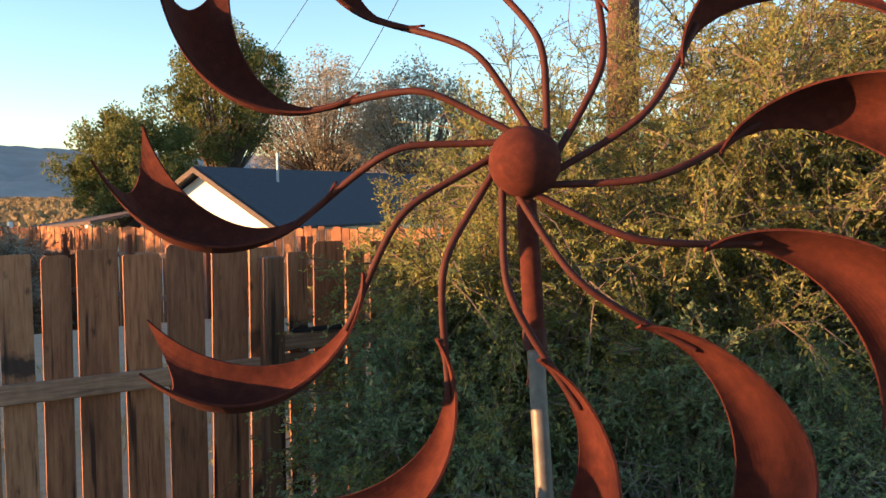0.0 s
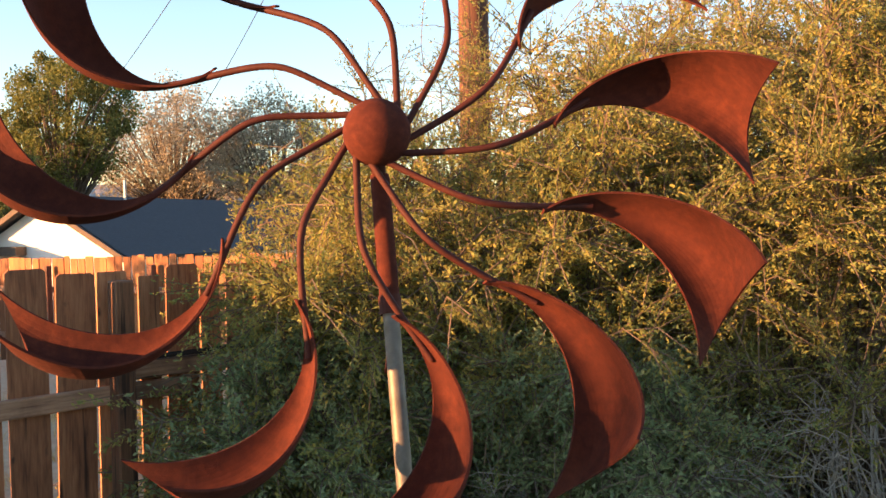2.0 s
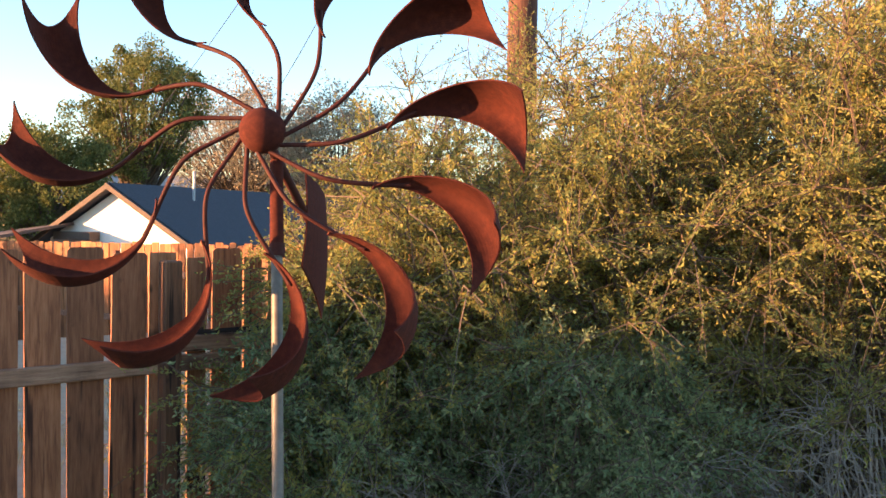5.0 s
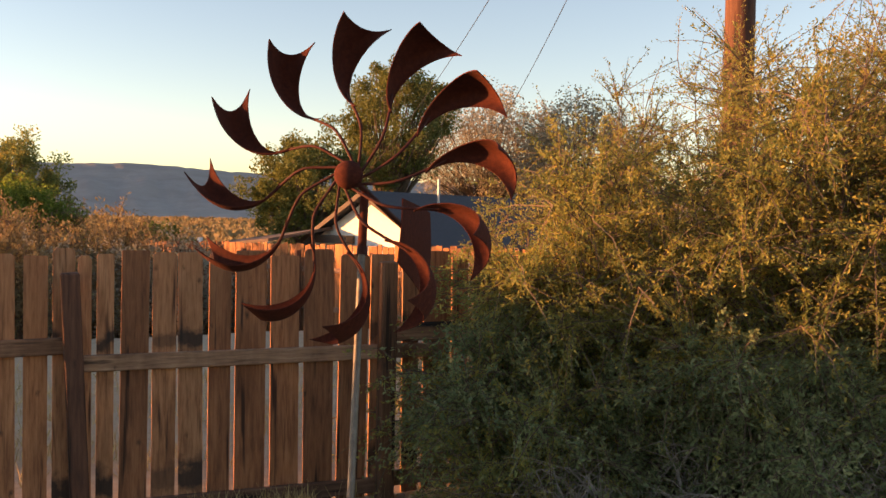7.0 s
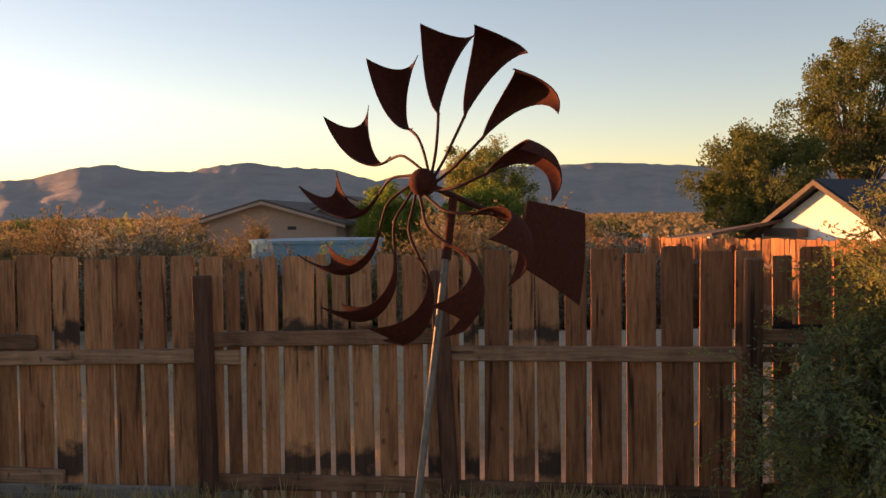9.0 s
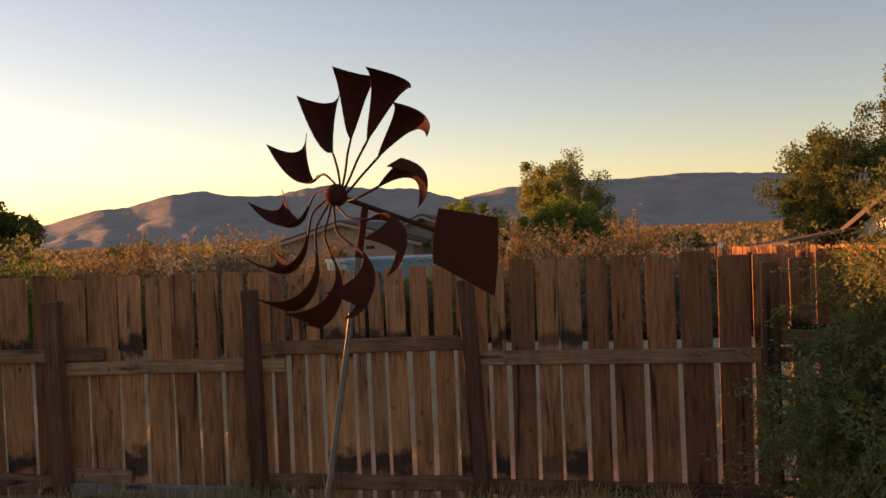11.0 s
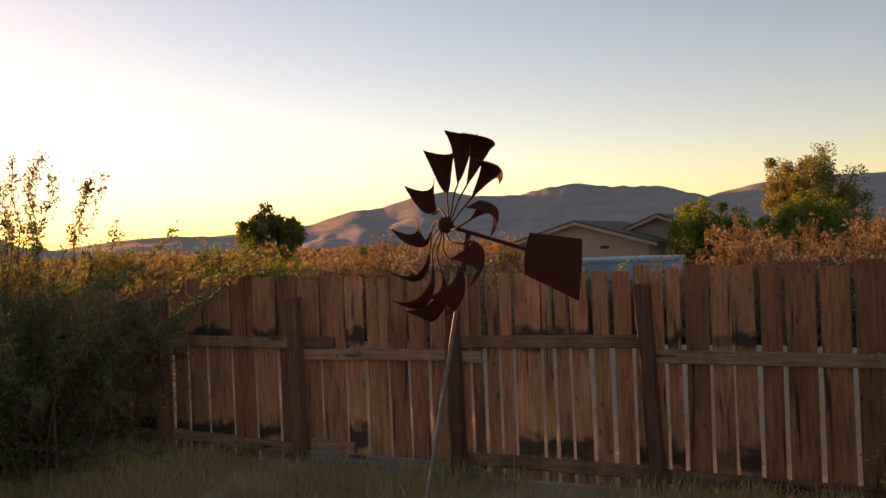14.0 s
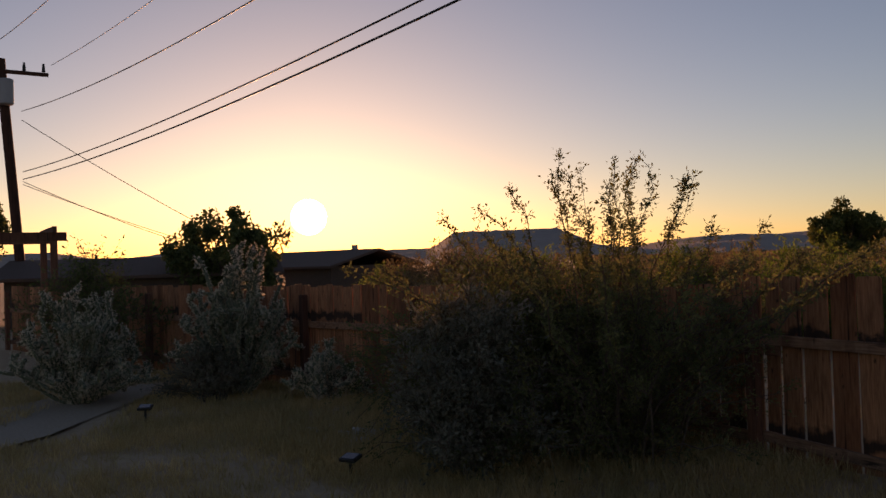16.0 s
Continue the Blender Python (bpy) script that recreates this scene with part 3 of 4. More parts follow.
def sheet(name, grid, normal, thick, material, parent, label=""):
    """A thin sheet of metal from a grid of places, closed round its edge."""
    a, c = grid.shape[:2]
    nrm = np.broadcast_to(normal, grid.shape)
    v = np.concatenate([(grid - nrm * thick / 2).reshape(-1, 3), (grid + nrm * thick / 2).reshape(-1, 3)])
    i = (np.arange(a - 1)[:, None] * c + np.arange(c - 1)).ravel()
    q = np.stack([i, i + 1, i + c + 1, i + c], 1)
    o = a * c
    rim = list(range(c)) + [j * c + c - 1 for j in range(1, a)] + [(a - 1) * c + j for j in range(c - 2, -1, -1)] + [j * c for j in range(a - 2, 0, -1)]
    rim = np.array(rim)
    nx = np.roll(rim, -1)
    f = np.concatenate([q[:, ::-1], q + o, np.stack([rim, nx, nx + o, rim + o], 1)])
    return array_part(name, v, f, material, parent, label, False)


PHASE = 1.0
# guiding places of one arm and its blade; x outwards, y to the back along the axle, z up
ARM = ((0.0154, 0.0019, -0.0143), (0.0682, 0.0091, -0.0106), (0.0866, -0.0172, -0.0197), (0.1179, 0.0170, 0.0111))
ROOT, LEAD_TIP, TRAIL_TIP = (0.1264, 0.0116, 0.0112), (0.2600, -0.0640, 0.0228), (0.2690, 0.0156, -0.0315)
LEAD = (ROOT, (0.1436, 0.0163, 0.0557), (0.2364, 0.0137, 0.0890), LEAD_TIP)
TRAIL = (ROOT, (0.1708, 0.0521, 0.0640), (0.2476, 0.0317, 0.0322), TRAIL_TIP)
END_BOW = (0.2780, 0.0560, 0.0400)


def guide(points, n):
    return bez([np.array([p]) for p in points], n)[0]


def spinner_arm():
    rod, over = guide(ARM, 26), guide(LEAD, 40) * 0.5 + guide(TRAIL, 40) * 0.5 + np.array([0, 0.002, 0])
    c = np.concatenate([rod[[0, 5, 10, 15, 19]], over[[3, 6, 9]]])
    pad = np.concatenate([[2 * c[0] - c[1]], c, [2 * c[-1] - c[-2]]])
    t = np.linspace(0, len(c) - 1, 44)
    i = np.clip(t.astype(int), 0, len(c) - 2)
    u = (t - i)[:, None]
    p0, p1, p2, p3 = pad[i], pad[i + 1], pad[i + 2], pad[i + 3]
    line = 0.5 * (2 * p1 + (p2 - p0) * u + (2 * p0 - 5 * p1 + 4 * p2 - p3) * u ** 2 + (3 * p1 - p0 - 3 * p2 + p3) * u ** 3)
    for _ in range(45):
        line[1:-1] = line[1:-1] * 0.5 + (line[:-2] + line[2:]) * 0.25
    v, f = tubes(line[None], np.full((1, len(line)), 0.0025), 8)
    return array_part("arm", v, f, M_darkrust, None, "curved rusted steel rod arm", True)


def spinner_blade():
    """A sheet from a narrow root out to two pointed tips, cupped between its two bowed edges."""
    n, k = 34, 19
    u, q = np.linspace(0, 1, n)[:, None, None], np.linspace(0, 1, k)[None, :, None]
    lead, trail = guide(LEAD, n)[:, None], guide(TRAIL, n)[:, None]
    a, c, m = np.array(LEAD_TIP), np.array(TRAIL_TIP), np.array(END_BOW)
    end = (1 - q) ** 2 * a + 2 * q * (1 - q) * m + q * q * c
    G = (1 - q) * lead + q * trail + u ** 1.6 * (end - (1 - q) * a - q * c)
    G[0] += (q[0] - 0.5) * np.array([0, 0.003, -0.003])
    du, dv = np.gradient(G, axis=0), np.gradient(G, axis=1)
    nrm = unit(np.cross(du, dv))
    return sheet("blade", G, nrm, 0.0016, M_rust, None, "cupped rusted sheet blade with two points")


wind_spinner()


# ---- big shrubs in the yard ----
for base, h, r, st, tw, pt, bare in (((2.85, -0.75, 0), 2.0, 1.25, 100, 30, 66, 0.05), ((3.85, -1.3, 0), 2.55, 1.35, 90, 30, 68, 0.15), ((4.75, -2.35, 0), 3.0, 1.35, 85, 28, 66, 0.38), ((5.5, -0.9, 0), 3.45, 1.5, 80, 28, 58, 0.33), ((7.0, -2.1, 0), 4.1, 1.9, 90, 28, 58, 0.4)):
    shrub("mesquite_bush", base, h, r, st, tw, pt, 0.025, M_mesq, "large feathery mesquite bush with small yellow-green leaves", "bush", droop=0.3, bare=bare, stem_r=0.012)
for base, h, r in (((4.2, 0.95, 0), 2.75, 1.0), ((5.2, 0.75, 0), 3.2, 1.1)):
    shrub("mesquite_bush", base, h, r, 40, 24, 30, 0.025, M_mesq, "tall airy mesquite bush beyond the fence", "bush", droop=0.12, bare=0.3, stem_r=0.012, upright=0.7)
shrub("mesquite_bush", (5.35, -2.0, 0), 2.1, 0.75, 30, 5, 2, 0.022, M_mesq, "clump of upright bare mesquite stems", "bush", droop=0.0, bare=0.5, upright=0.9, stem_r=0.024, spread=0.35, bark=M_stem)
# Low mesquite growth; its leaf colour carries the shade.
for x, y, h, r in ((2.35, -0.85, 1.2, 0.85), (3.05, -1.75, 1.15, 0.95)):
    shrub("mesquite_bush", (x, y, 0), h, r, 60, 26, 34, 0.03, M_mesq_shade, "low sprawling mesquite growth with cool shade put into its leaf colour", "bush", droop=0.35, bare=0.12, stem_r=0.009)
for x, y, h in ((3.3, -1.9, 0.75), (4.2, -2.75, 0.95), (5.0, -3.3, 1.1), (2.6, -1.35, 0.55)):
    shrub("dry_brush", (x, y, 0), h, 0.95, 70, 9, 1, 0.02, M_tan, "tangle of bare grey twigs under the mesquite", "brush", droop=0.35, bare=0.1, stem_r=0.008, spread=0.4, bark=M_greytwig)
shrub("saltbush", (-5.75, -1.5, 0), 1.5, 1.5, 90, 26, 40, 0.032, M_saltbush, "dense dark green bush against the fence", "bush", droop=0.3, bare=0.06)
shrub("creosote_bush", (-4.75, -1.05, 0), 2.45, 2.5, 46, 70, 7, 0.036, M_creosote, "airy bush with long leafy shoots above the fence", "bush", droop=-0.15, bare=0.35, upright=0.85, stem_r=0.010, twig=0.08, low=1.7, spread=0.5)
shrub("creosote_bush", (-4.7, -0.95, 0), 1.75, 1.55, 70, 26, 16, 0.034, M_creosote, "dense leafy bush spilling along the fence", "bush", droop=0.1, bare=0.15, stem_r=0.01, twig=0.5)
shrub("brittlebush", (-4.95, -2.4, 0), 1.45, 0.65, 60, 22, 24, 0.045, M_grey, "grey-green bushy shrub with woolly leaves", "shrub", droop=0.15, bare=0.06)
shrub("fern_bush", (-14.5, -3.75, 0), 1.9, 1.3, 50, 20, 14, 0.06, M_saltbush, "dark green bush by the fence", "bush", droop=0.1)

# ---- utility pole beside the yard ----
pole = empty("utility_pole", pose(5.8, 1.35, 0), "tall weathered wooden utility pole lit by the sun", "utility pole")
array_part("shaft", *tubes(np.array([[[0, 0, z] for z in np.linspace(-0.1, 9.5, 12)]]), np.linspace(0.15, 0.115, 12)[None], 16), M_upole, pole, "", True)


def beam(name, parent, a, c, r, material, label="", sides=8, n=2):
    line = np.array([[[a[i] + (c[i] - a[i]) * k / (n - 1) for i in range(3)] for k in range(n)]])
    return array_part(name, *tubes(line, np.full((1, n), r), sides), material, parent, label, True)


def wire(a, c, sag, r, label):
    t = np.linspace(0, 1, 40)
    p = np.array(a)[None] * (1 - t)[:, None] + np.array(c)[None] * t[:, None]
    p[:, 2] -= sag * 4 * t * (1 - t)
    tagged(array_part("power_line", *tubes(p[None], np.full((1, 40), r), 5), M_cable, None, "", True), label, "cable")


# far pole with transformer, its arms and the lines
fx, fy = -32.0, -3.3
far = empty("utility_pole", pose(fx, fy, 0), "distant utility pole with a crossarm and a transformer can", "utility pole")
beam("shaft", far, (0, 0, -0.1), (0, -0.62, 8.9), 0.16, M_upole, sides=10, n=6)
beam("crossarm", far, (0.1, -2.1, 8.5), (0.1, 0.85, 8.45), 0.07, M_upole, "wooden crossarm", 4)
bm = bmesh.new()
bmesh.ops.create_cone(bm, segments=16, radius1=0.26, radius2=0.26, depth=0.85, matrix=pose(0.3, -0.5, 7.75), cap_ends=True)
bevelled(bm, 0.03)
part("transformer", bm, M_grey_metal, far, "grey transformer can")
for y in (-1.9, -1.2, 0.1, 0.7):
    bm = bmesh.new()
    bmesh.ops.create_cone(bm, segments=8, radius1=0.06, radius2=0.035, depth=0.28, matrix=pose(0.1, y, 8.68), cap_ends=True)
    part("insulator", bm, M_cable, far, "dark insulator")
wire((fx, fy, 5.13), (5.8, 1.35, 5.9), 0.55, 0.016, "thick black power line overhead")
wire((fx, fy, 4.88), (5.8, 1.35, 5.7), 0.55, 0.018, "thick black power line overhead")
wire((fx, fy, 7.18), (5.8, 1.35, 7.2), 0.85, 0.014, "thin black power line overhead")
wire((fx + 0.1, fy + 0.95, 8.8), (5.8, 1.35, 8.9), 0.75, 0.010, "thin black power line overhead")
wire((fx + 0.1, fy - 1.6, 8.8), (5.8, -1.0, 8.9), 1.3, 0.010, "thin black power line overhead")
wire((fx, fy, 6.88), (-34.8, 5.5, 2.35), 0.15, 0.014, "thin black service drop line")
wire((fx, fy, 4.8), (-34.5, 4.5, 2.1), 0.15, 0.012, "thin black service drop line")
wire((fx, fy, 4.7), (-34.2, 5.4, 2.0), 0.15, 0.012, "thin black service drop line")
wire((5.75, 1.4, 7.8), (9.6, 22.0, 3.2), 0.5, 0.007, "thin black service drop line")
wire((5.75, 1.4, 7.4), (12.5, 21.5, 3.1), 0.9, 0.007, "thin black service drop line")

# ---- houses ----
def slabs(name, parent, corners, thick, material, label=""):
    bm = bmesh.new()
    slab(bm, corners, thick)
    return part(name, bm, material, parent, label)


def white_house():
    peak = Vector((8.2, 18.35, 2.47))
    root = empty("house", Matrix.Translation((peak.x, peak.y, -1.4)) @ pose(0, 0, 0, 0, 0, 25), "white stucco house with a dark shingle roof", "house")
    # own x runs along the ridge away from the gable, own y to the far side
    h, run, drop, depth = 3.87, 2.75, 1.54, 13.0
    bm = bmesh.new()
    prof = [(-run + 0.35, 0), (run - 0.35, 0), (run - 0.35, h - drop + 0.15), (0, h - 0.08), (-run + 0.35, h - drop + 0.15)]
    a, c = [bm.verts.new((0.35, y, z)) for y, z in prof], [bm.verts.new((depth, y, z)) for y, z in prof]
    bm.faces.new(a)
    bm.faces.new(c[::-1])
    for i in range(5):
        j = (i + 1) % 5
        bm.faces.new((a[j], a[i], c[i], c[j]))
    part("wall", bm, M_white, root, "white stucco gable wall")
    for s in (-1, 1):
        q = [(0, 0, h), (0, s * run, h - drop), (depth, s * run, h - drop), (depth, 0, h)]
        slabs("roof", root, q if s < 0 else q[::-1], 0.09, M_shingle, "dark shingle roof slope")
        q = [(-0.05, 0, h - 0.07), (-0.05, s * run, h - drop - 0.07), (-0.05, s * run, h - drop + 0.07), (-0.05, 0, h + 0.07)]
        slabs("fascia", root, q, 0.05, M_trim, "brown fascia board")
    q = [(0.3, 1.5, h - 0.95), (-1.9, 1.7, h - 1.3), (-1.9, 5.2, h - 1.6), (0.3, 5.2, h - 1.35)]
    slabs("porch_roof", root, q, 0.08, M_brownroof, "brown lean-to porch roof")
    for y in (1.9, 5.0):
        stick("porch_post", root, -1.85, -1.73, y - 0.06, y + 0.06, 0, h - 1.35, M_white)
    stick("box_beam", root, -0.02, 0.33, 0.6, 1.9, h - 1.42, h - 1.2, M_trim)
    stick("vent_pipe", root, 2.4, 2.46, -0.75, -0.69, h - 0.6, h + 0.5, M_grey_metal)


def pink_house():
    root = empty("house", Matrix.Translation((-10.9, 34.0, -1.4)) @ pose(0, 0, 0, 0, 0, 0), "low pink stucco house with a brown shingle roof", "house")
    def gable(x0, x1, y0, y1, eave, top):
        xm = (x0 + x1) / 2
        bm = bmesh.new()
        a = [bm.verts.new((x, y0, z)) for x, z in ((x0, 0), (x1, 0), (x1, eave), (xm, top), (x0, eave))]
        c = [bm.verts.new((v.co.x, y1, v.co.z)) for v in a]
        bm.faces.new(a)
        bm.faces.new(c[::-1])
        for i in range(5):
            j = (i + 1) % 5
            bm.faces.new((a[j], a[i], c[i], c[j]))
        part("wall", bm, M_pink, root, "pink stucco gable wall")
        for s, xe in ((1, x0 - 0.5), (-1, x1 + 0.5)):
            ze = eave - (top - eave) * 0.5 / (xm - x0)
            q = [(xm, y0 - 0.5, top), (xe, y0 - 0.5, ze), (xe, y1, ze), (xm, y1, top)]
            slabs("roof", root, q if s < 0 else q[::-1], 0.12, M_brownroof, "brown shingle roof slope")
            q = [(xm, y0 - 0.53, top - 0.1), (xe, y0 - 0.53, ze - 0.1), (xe, y0 - 0.53, ze + 0.03), (xm, y0 - 0.53, top + 0.03)]
            slabs("fascia", root, q, 0.04, M_pink, "pinkish fascia board")
    gable(-2.9, 3.6, 0, 9, 2.9, 3.85)
    gable(0.6, 6.6, 2.5, 11, 2.85, 4.05)
    bm = bmesh.new()
    box(bm, 1.4, 1.8, -0.02, 0.02, 2.6, 2.75)
    part("wall_vent", bm, M_black, root, "dark wall vent")


def low_house(x, y, turn, wide, deep, eave, top, label):
    root = empty("house", pose(x, y, -0.05, 0, 0, turn), label, "house")
    # Backlit shade of the wall is put into its dark brown colour.
    stick("wall", root, -wide / 2, wide / 2, -deep / 2, deep / 2, 0, eave, M_trim, None, 0.02, "stucco wall with shade put into its dark brown colour")
    for sgn in (-1, 1):
        q = [(-wide / 2 - 0.4, 0, top), (-wide / 2 - 0.4, sgn * (deep / 2 + 0.4), eave - 0.1), (wide / 2 + 0.4, sgn * (deep / 2 + 0.4), eave - 0.1), (wide / 2 + 0.4, 0, top)]
        slabs("roof", root, q if sgn < 0 else q[::-1], 0.1, M_brownroof, "dark brown roof slope")
    stick("roof_vent", root, wide * 0.2, wide * 0.2 + 0.2, 0.3, 0.5, top - 0.2, top + 0.3, M_grey_metal)


white_house()
pink_house()
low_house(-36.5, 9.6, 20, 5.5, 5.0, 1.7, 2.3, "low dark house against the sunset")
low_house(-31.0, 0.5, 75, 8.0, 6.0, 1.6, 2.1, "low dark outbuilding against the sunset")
tank = empty("pool_wall", pose(-4.6, 17.7, -1.4), "round blue above-ground pool wall", "pool")
bm = bmesh.new()
bmesh.ops.create_cone(bm, segments=40, radius1=1.68, radius2=1.68, depth=2.5, matrix=pose(0, 0, 1.25))
part("side_wall", bm, M_blue, tank, "blue sheet side wall")
bm = bmesh.new()
bmesh.ops.create_cone(bm, segments=40, radius1=1.73, radius2=1.73, depth=0.08, matrix=pose(0, 0, 2.52), cap_ends=True)
part("rim", bm, M_blue, tank)
for x, y, h in ((-8.9, 26.9, 2.9), (-10.9, 25.2, 3.1)):
    shrub("desert_shrub", (x, y, -1.4), h, 1.4, 50, 16, 26, 0.08, M_tan, "tall tan shrub beside the blue pool", "shrub", droop=0.05, bare=0.15, stem_r=0.015)

# pergola over the far left fence
per = empty("pergola", pose(-24.5, -4.75, 0), "dark wooden pergola frame behind the fence", "pergola")
for x, y in ((-1.2, -1.7), (1.2, -1.7), (-1.2, 1.4), (1.2, 1.4)):
    stick("pergola_post", per, x - 0.08, x + 0.08, y - 0.08, y + 0.08, -0.05, 2.5, M_post)
for x in (-1.2, 1.2):
    stick("pergola_beam", per, x - 0.06, x + 0.06, -2.0, 1.7, 2.5, 2.72, M_post)
for y in (-1.7, -0.15, 1.4):
    stick("pergola_rafter", per, -1.5, 1.5, y - 0.05, y + 0.05, 2.72, 2.86, M_post)

# ---- trees and shrubs beyond the fence ----
G = -1.4
tree("tree", (8.9, 25.6, G), 6.0, 2.3, 120, 300, 0.11, M_oak, "broad dark green leafy tree beside the white house", 0.22, gap=0.42, squash=0.85)
tree("tree", (12.6, 27.5, G), 9.5, 2.4, 130, 250, 0.11, M_oak, "tall leafy tree behind the house", 0.22, gap=0.4, squash=1.1)
tree("tree", (18.8, 31.0, G), 9.0, 3.6, 190, 150, 0.11, M_pale, "pale half-bare tree behind the house", 0.2)
tree("tree", (20.5, 26.0, G), 8.2, 3.2, 170, 150, 0.11, M_pale, "pale half-bare tree behind the house", 0.2)
tree("tree", (-0.9, 41.0, G), 7.1, 2.4, 110, 260, 0.13, M_mesq, "yellow-green feathery tree beyond the yards", 0.18, squash=1.0)
tree("tree", (-4.5, 32.0, G), 4.3, 1.8, 110, 300, 0.11, M_green, "bright green round tree beyond the yards", 0.15)
tree("tree", (-0.4, 31.5, G), 4.2, 2.1, 110, 300, 0.11, M_green, "bright green round tree beyond the yards", 0.15)
tree("tree", (-32.3, 40.0, G), 5.6, 2.0, 90, 260, 0.2, M_oak, "dark round tree beyond the fence", 0.18)
tree("tree", (3.6, 24.0, G), 2.9, 1.3, 60, 200, 0.14, M_oak, "small dark tree beyond the orange fence", 0.12)
tree("tree", (-27.8, 2.3, 0), 3.4, 1.9, 90, 170, 0.15, M_saltbush, "dark tree silhouetted against the sunset", 0.15, squash=0.7)
tree("tree", (-34.5, -4.8, 0), 4.6, 1.4, 50, 160, 0.16, M_saltbush, "dark tree beside the far pole", 0.15)

kinds = []
for mat, lab in ((M_tan, "dry orange-tan desert shrub"), (M_tan, "dry orange-tan desert shrub"), (M_pale, "pale dusty desert shrub"), (M_green, "olive green desert shrub")):
    kinds.append(shrub("desert_shrub", (0, 0, -30), 1.0, 0.75, 40, 16, 26, 0.036, mat, lab, "shrub", droop=0.05, bare=0.2, stem_r=0.01, low=0.25))
spots = []
for i in range(80):
    a = rng.uniform(-65, 7)
    d = rng.uniform(13, 60) if i > 26 else rng.uniform(13, 20)
    x, y = 0.6 + d * math.sin(math.radians(a)), -5.4 + d * math.cos(math.radians(a))
    if (y < 7.0 and a > -52) or y < 1.6 or (a < -58 and d > 24) or (0.0 < x and y < 12) or (4.5 < x < 22 and 12 < y < 30) or (-15 < x < -3 and 22 < y < 46) or (-20 < a < -5 and d < 36 and d > 12):
        continue
    spots.append((x, y, rng.uniform(1.35, 1.85) + (d - 10) * 0.004))
for i in range(14):                                   # between the yard and the low house
    a, d = rng.uniform(-64, -56), rng.uniform(16, 21)
    spots.append((1.05 + d * math.sin(math.radians(a)), -6.0 + d * math.cos(math.radians(a)), rng.uniform(1.5, 1.85)))
for x in (-7.0, -6.0, -5.1, -4.2, -3.3, -2.4):         # low scrub before the blue pool
    spots.append((x, 13.6 + rng.uniform(-0.5, 0.5), rng.uniform(0.85, 1.1)))
for x, y, top in spots:
    k = kinds[int(rng.choice([0, 0, 1, 1, 2, 3]))]
    z = float(ground_z(np.array(x), np.array(y)))
    c = copy_thing(k, pose(x, y, z, 0, 0, rng.uniform(0, 360)))
    s = max(top - z, 1.0)
    c.scale = (s * 0.95, s * 0.95, s * 0.92)
    c["group"] = "desert shrubs beyond the fence"
for k in kinds:
    for o in list(k.children_recursive) + [k]:
        bpy.data.objects.remove(o)

# far scrub on the plain: one mass of low tufts
n = 9000
aa, dd = np.radians(rng.uniform(-52, 45, n)), 55 * (1300 / 55) ** rng.uniform(0, 1, n) ** 0.8
c = np.stack([np.sin(aa) * dd, np.cos(aa) * dd, np.full(n, -1.4)], 1)
m = 7
hh = np.repeat((0.7 + 0.0035 * dd) * rng.uniform(0.5, 1.3, n), m)
at = np.repeat(c, m, 0) + rng.normal(0, 0.5, (n * m, 3)) * np.array([1, 1, 0]) * hh[:, None]
v, f = leaves(at, rng.normal(0, 0.5, (n * m, 3)) + np.array([0, 0, 1.0]), hh * 1.2, hh * 1.1)
tagged(array_part("far_scrub", v, f, M_tan), "tan scrub dotting the far desert plain", "scrub", kind="stuff")

# ---- yard: cactus, lights, stones, path, grass ----
def cholla(base, height, reach, seed_arms, label):
    root = empty("cholla_cactus", pose(*base), label, "cactus")
    segs = []
    for i in range(seed_arms):
        az = rng.uniform(0, 2 * np.pi)
        q = rng.uniform(0, 1) ** 0.6
        tgt = np.array([math.cos(az) * reach * q, math.sin(az) * reach * q, height * math.sqrt(max(1.05 - q * q, 0.1)) * rng.uniform(0.45, 1.0)])
        p = np.array([math.cos(az), math.sin(az), 0]) * 0.06
        for j in range(5):
            e = p + (tgt - p) / (5 - j) + rng.normal(0, 0.035, 3) + np.array([0, 0, 0.03])
            segs.append(np.stack([p, p + (e - p) * 0.15, p + (e - p) * 0.5, p + (e - p) * 0.88, e]))
            p = e
            if j > 1:
                for _ in range(2):
                    w = unit(rng.normal(0, 0.6, 3) + np.array([0, 0, 0.7])) * rng.uniform(0.09, 0.17)
                    segs.append(np.stack([p, p + w * 0.15, p + w * 0.5, p + w * 0.88, p + w]))
    L = np.array(segs)
    L[..., 2] = np.maximum(L[..., 2], 0.0)
    R = np.array([[0.55, 0.95, 1.0, 0.9, 0.25]]) * 0.026 * np.ones((len(L), 1))
    array_part("jointed_stem", *tubes(L, R, 6), M_cactus, root, "grey-green jointed stems", True)
    k = 46
    n = len(L) * k
    si = np.repeat(np.arange(len(L)), k)
    u = rng.uniform(0, 1, (n, 1))
    p = L[si, 0] * (1 - u) + L[si, 4] * u
    d = unit(rng.normal(size=(n, 3)))
    v, f = leaves(p + d * 0.018, d, np.full(n, 0.04) * rng.uniform(0.7, 1.3, n), np.full(n, 0.014))
    tagged(array_part("spine_coat", v, f, M_spine, root), kind="stuff")


cholla((-11.2, -4.45, 0), 1.5, 0.9, 70, "pale spiny cholla cactus clump")
cholla((-10.5, -2.55, 0), 2.0, 0.8, 64, "tall cholla cactus with backlit spines")
cholla((-9.3, -1.85, 0), 0.6, 0.5, 26, "low pale cholla cactus")
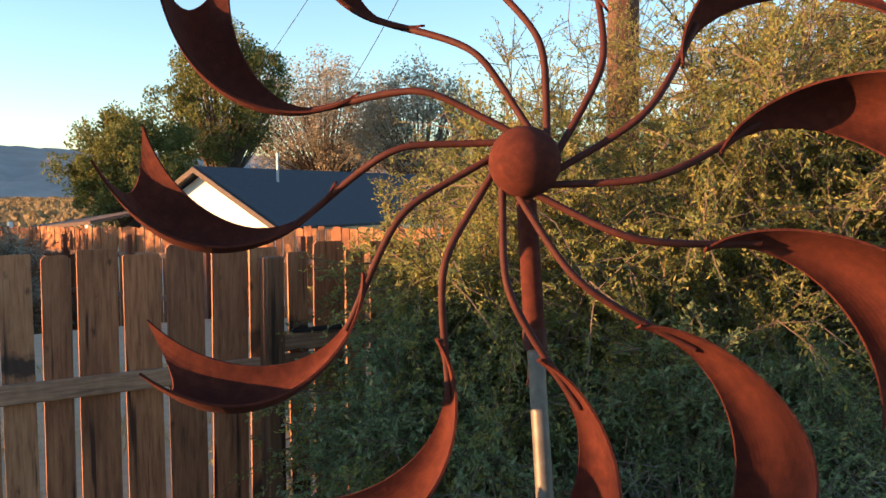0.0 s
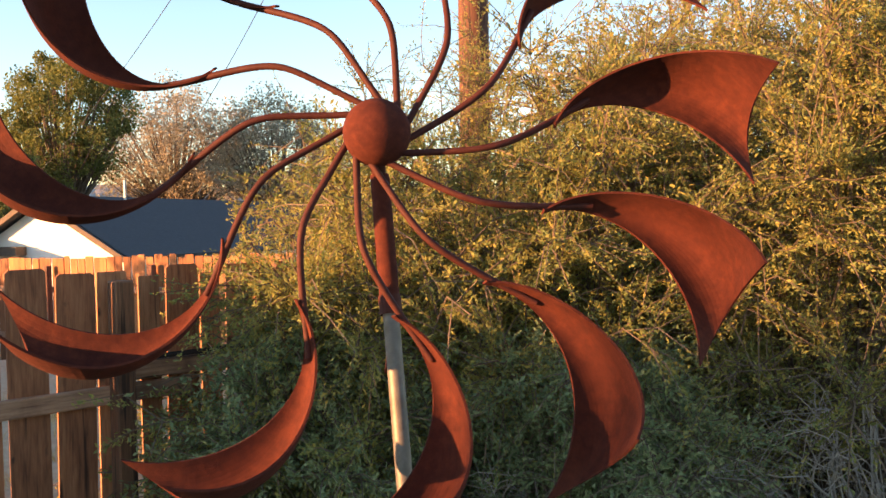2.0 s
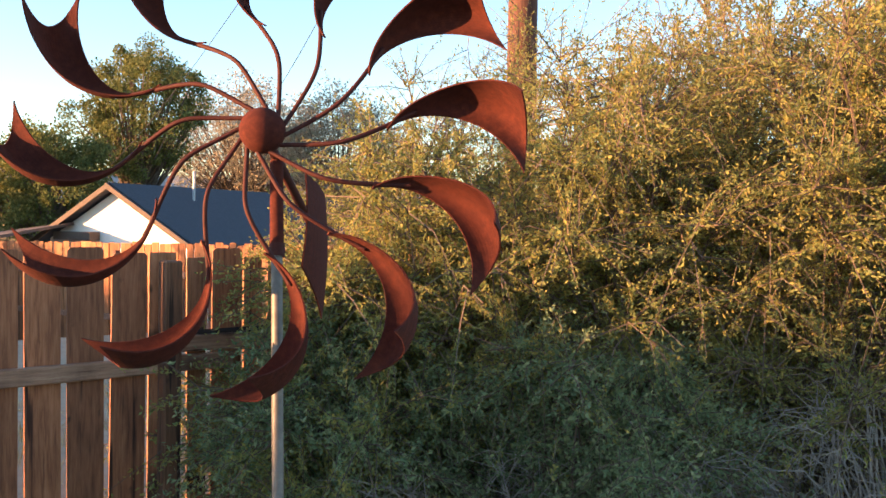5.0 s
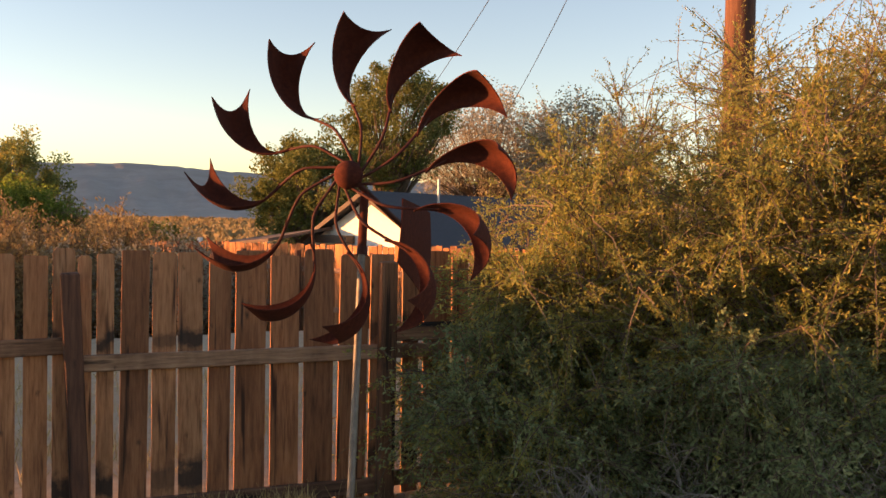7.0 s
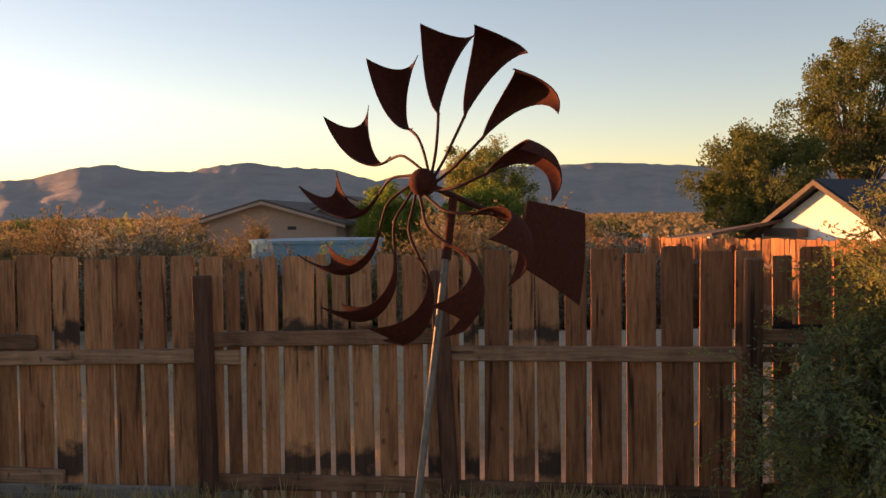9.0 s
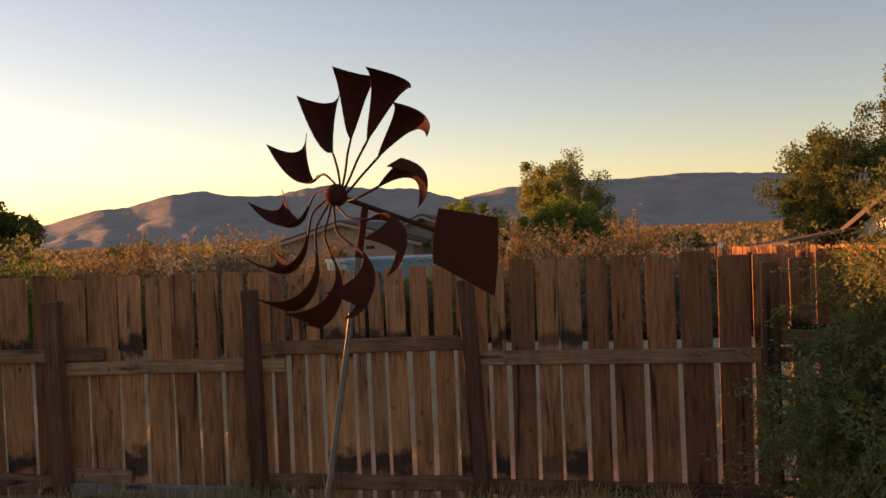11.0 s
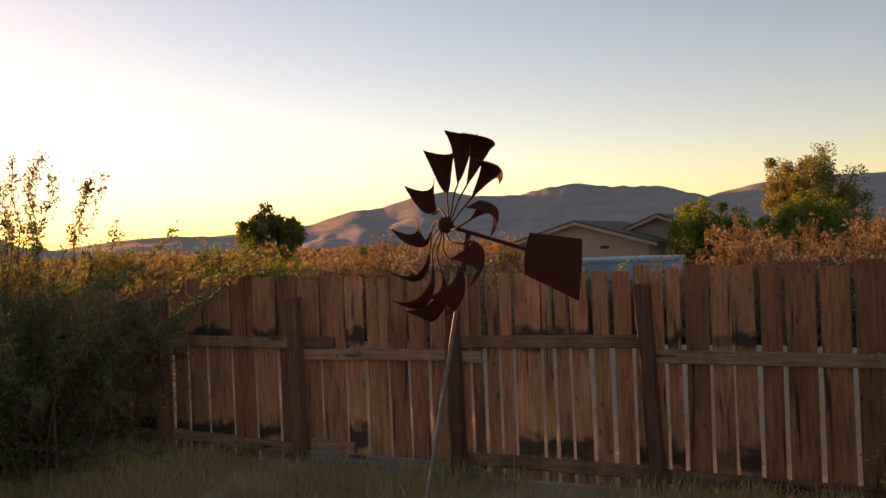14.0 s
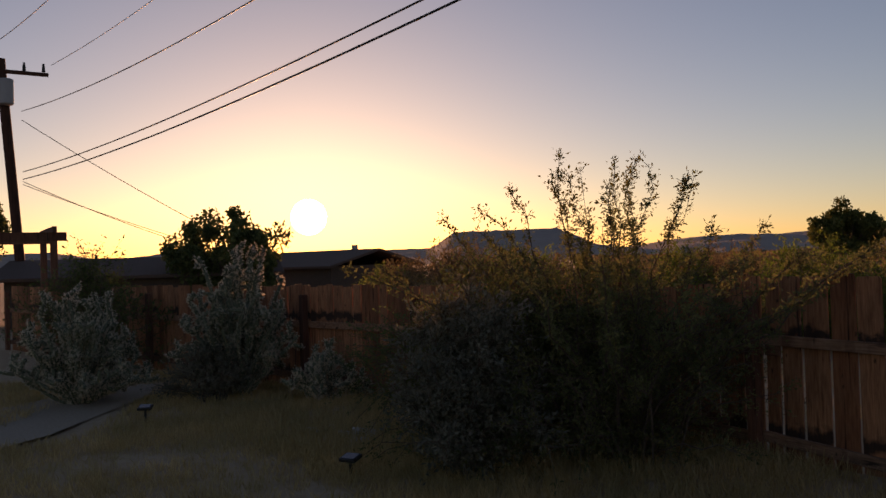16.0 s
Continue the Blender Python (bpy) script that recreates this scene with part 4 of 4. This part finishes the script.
shrub("desert_shrub", (-10.4, -2.9, 0), 0.7, 0.7, 40, 14, 16, 0.045, M_grey, "low grey desert shrub under the cactus", "shrub", droop=0.1)


def path_light(x, y, turn):
    root = empty("path_light", pose(x, y, 0, 0, 0, turn), "small black solar path light on a stake", "path light", "solar path lights")
    stick("stake", root, -0.012, 0.012, -0.012, 0.012, -0.02, 0.17, M_black, None, 0.003)
    bm = bmesh.new()
    box(bm, -0.075, 0.075, -0.06, 0.06, -0.018, 0.012, pose(0, 0, 0.18, 14, 0, 0))
    bevelled(bm, 0.005)
    part("head", bm, M_black, root, "flat black head")
    bm = bmesh.new()
    box(bm, -0.06, 0.06, -0.048, 0.048, 0.0135, 0.017, pose(0, 0, 0.18, 14, 0, 0))
    part("panel", bm, M_solar, root, "shiny solar panel")


path_light(-5.42, -3.2, 30)
path_light(-9.2, -4.0, 60)
for i in range(26):
    bm = bmesh.new()
    bmesh.ops.create_icosphere(bm, subdivisions=2, radius=1)
    for v in bm.verts:
        v.co *= 1 + 0.3 * noise.noise(v.co * 1.3 + Vector((i * 7, 0, 0)))
    s = rng.uniform(0.03, 0.085)
    bmesh.ops.transform(bm, matrix=Matrix.Diagonal((s * 1.3, s, s * 0.7, 1)), verts=bm.verts[:])
    st = part("stone", bm, M_stone)
    st.matrix_world = pose(-6.8 + rng.normal(0, 0.28), -2.5 + rng.normal(0, 0.22), s * 0.35, 0, 0, rng.uniform(0, 360))
    tagged(st, "small pale stone lying in a loose pile", "stone", "pile of pale stones")

bm = bmesh.new()
edge = [(-8.3, -5.75), (-9.0, -5.0), (-10.2, -4.2), (-11.3, -3.55), (-12.4, -3.2), (-12.8, -3.75), (-12.0, -4.6), (-11.4, -5.3), (-11.2, -6.6), (-9.0, -7.0)]
vs = [bm.verts.new((x + 0.05 * math.sin(i * 9), y, 0.03)) for i, (x, y) in enumerate(edge)]
bm.faces.new(vs)
bmesh.ops.triangulate(bm, faces=bm.faces[:])
tagged(part("path", bm, M_path), "worn pale gravel path through the yard", "path", kind="structure")


def grass(n, xs, ys, tall, skip=None):
    x, y = rng.uniform(*xs, n), rng.uniform(*ys, n)
    dens = np.array([noise.noise(Vector((a * 0.9, c2 * 0.9, 0))) for a, c2 in zip(x, y)])
    keep = dens + rng.uniform(-0.5, 0.5, n) > -0.15
    keep &= ~((x < -8.6) & (x > -12.6) & (np.abs(y + 5.2 + (x + 9) * 0.5) < 0.6))
    x, y = x[keep], y[keep]
    k = 9
    at = np.repeat(np.stack([x, y, np.full(len(x), -0.01)], 1), k, 0) + rng.normal(0, 0.03, (len(x) * k, 3)) * np.array([1, 1, 0])
    d = rng.normal(0, 0.42, (len(at), 3)) + np.array([0, 0, 1.0])
    ln = tall * rng.uniform(0.35, 1.3, len(at))
    return leaves(at, d, ln, np.full(len(at), 0.006) * rng.uniform(0.7, 1.5, len(at)))


v, f = joined([grass(15000, (-9, 4), (-3.4, -0.1), 0.17), grass(15000, (-14, -4), (-6.5, -1.2), 0.12), grass(2500, (-9, 5), (0.8, 5.5), 0.16)])
tagged(array_part("dry_grass", v, f, M_straw), "dry straw-coloured grass on the ground", "grass", kind="stuff")
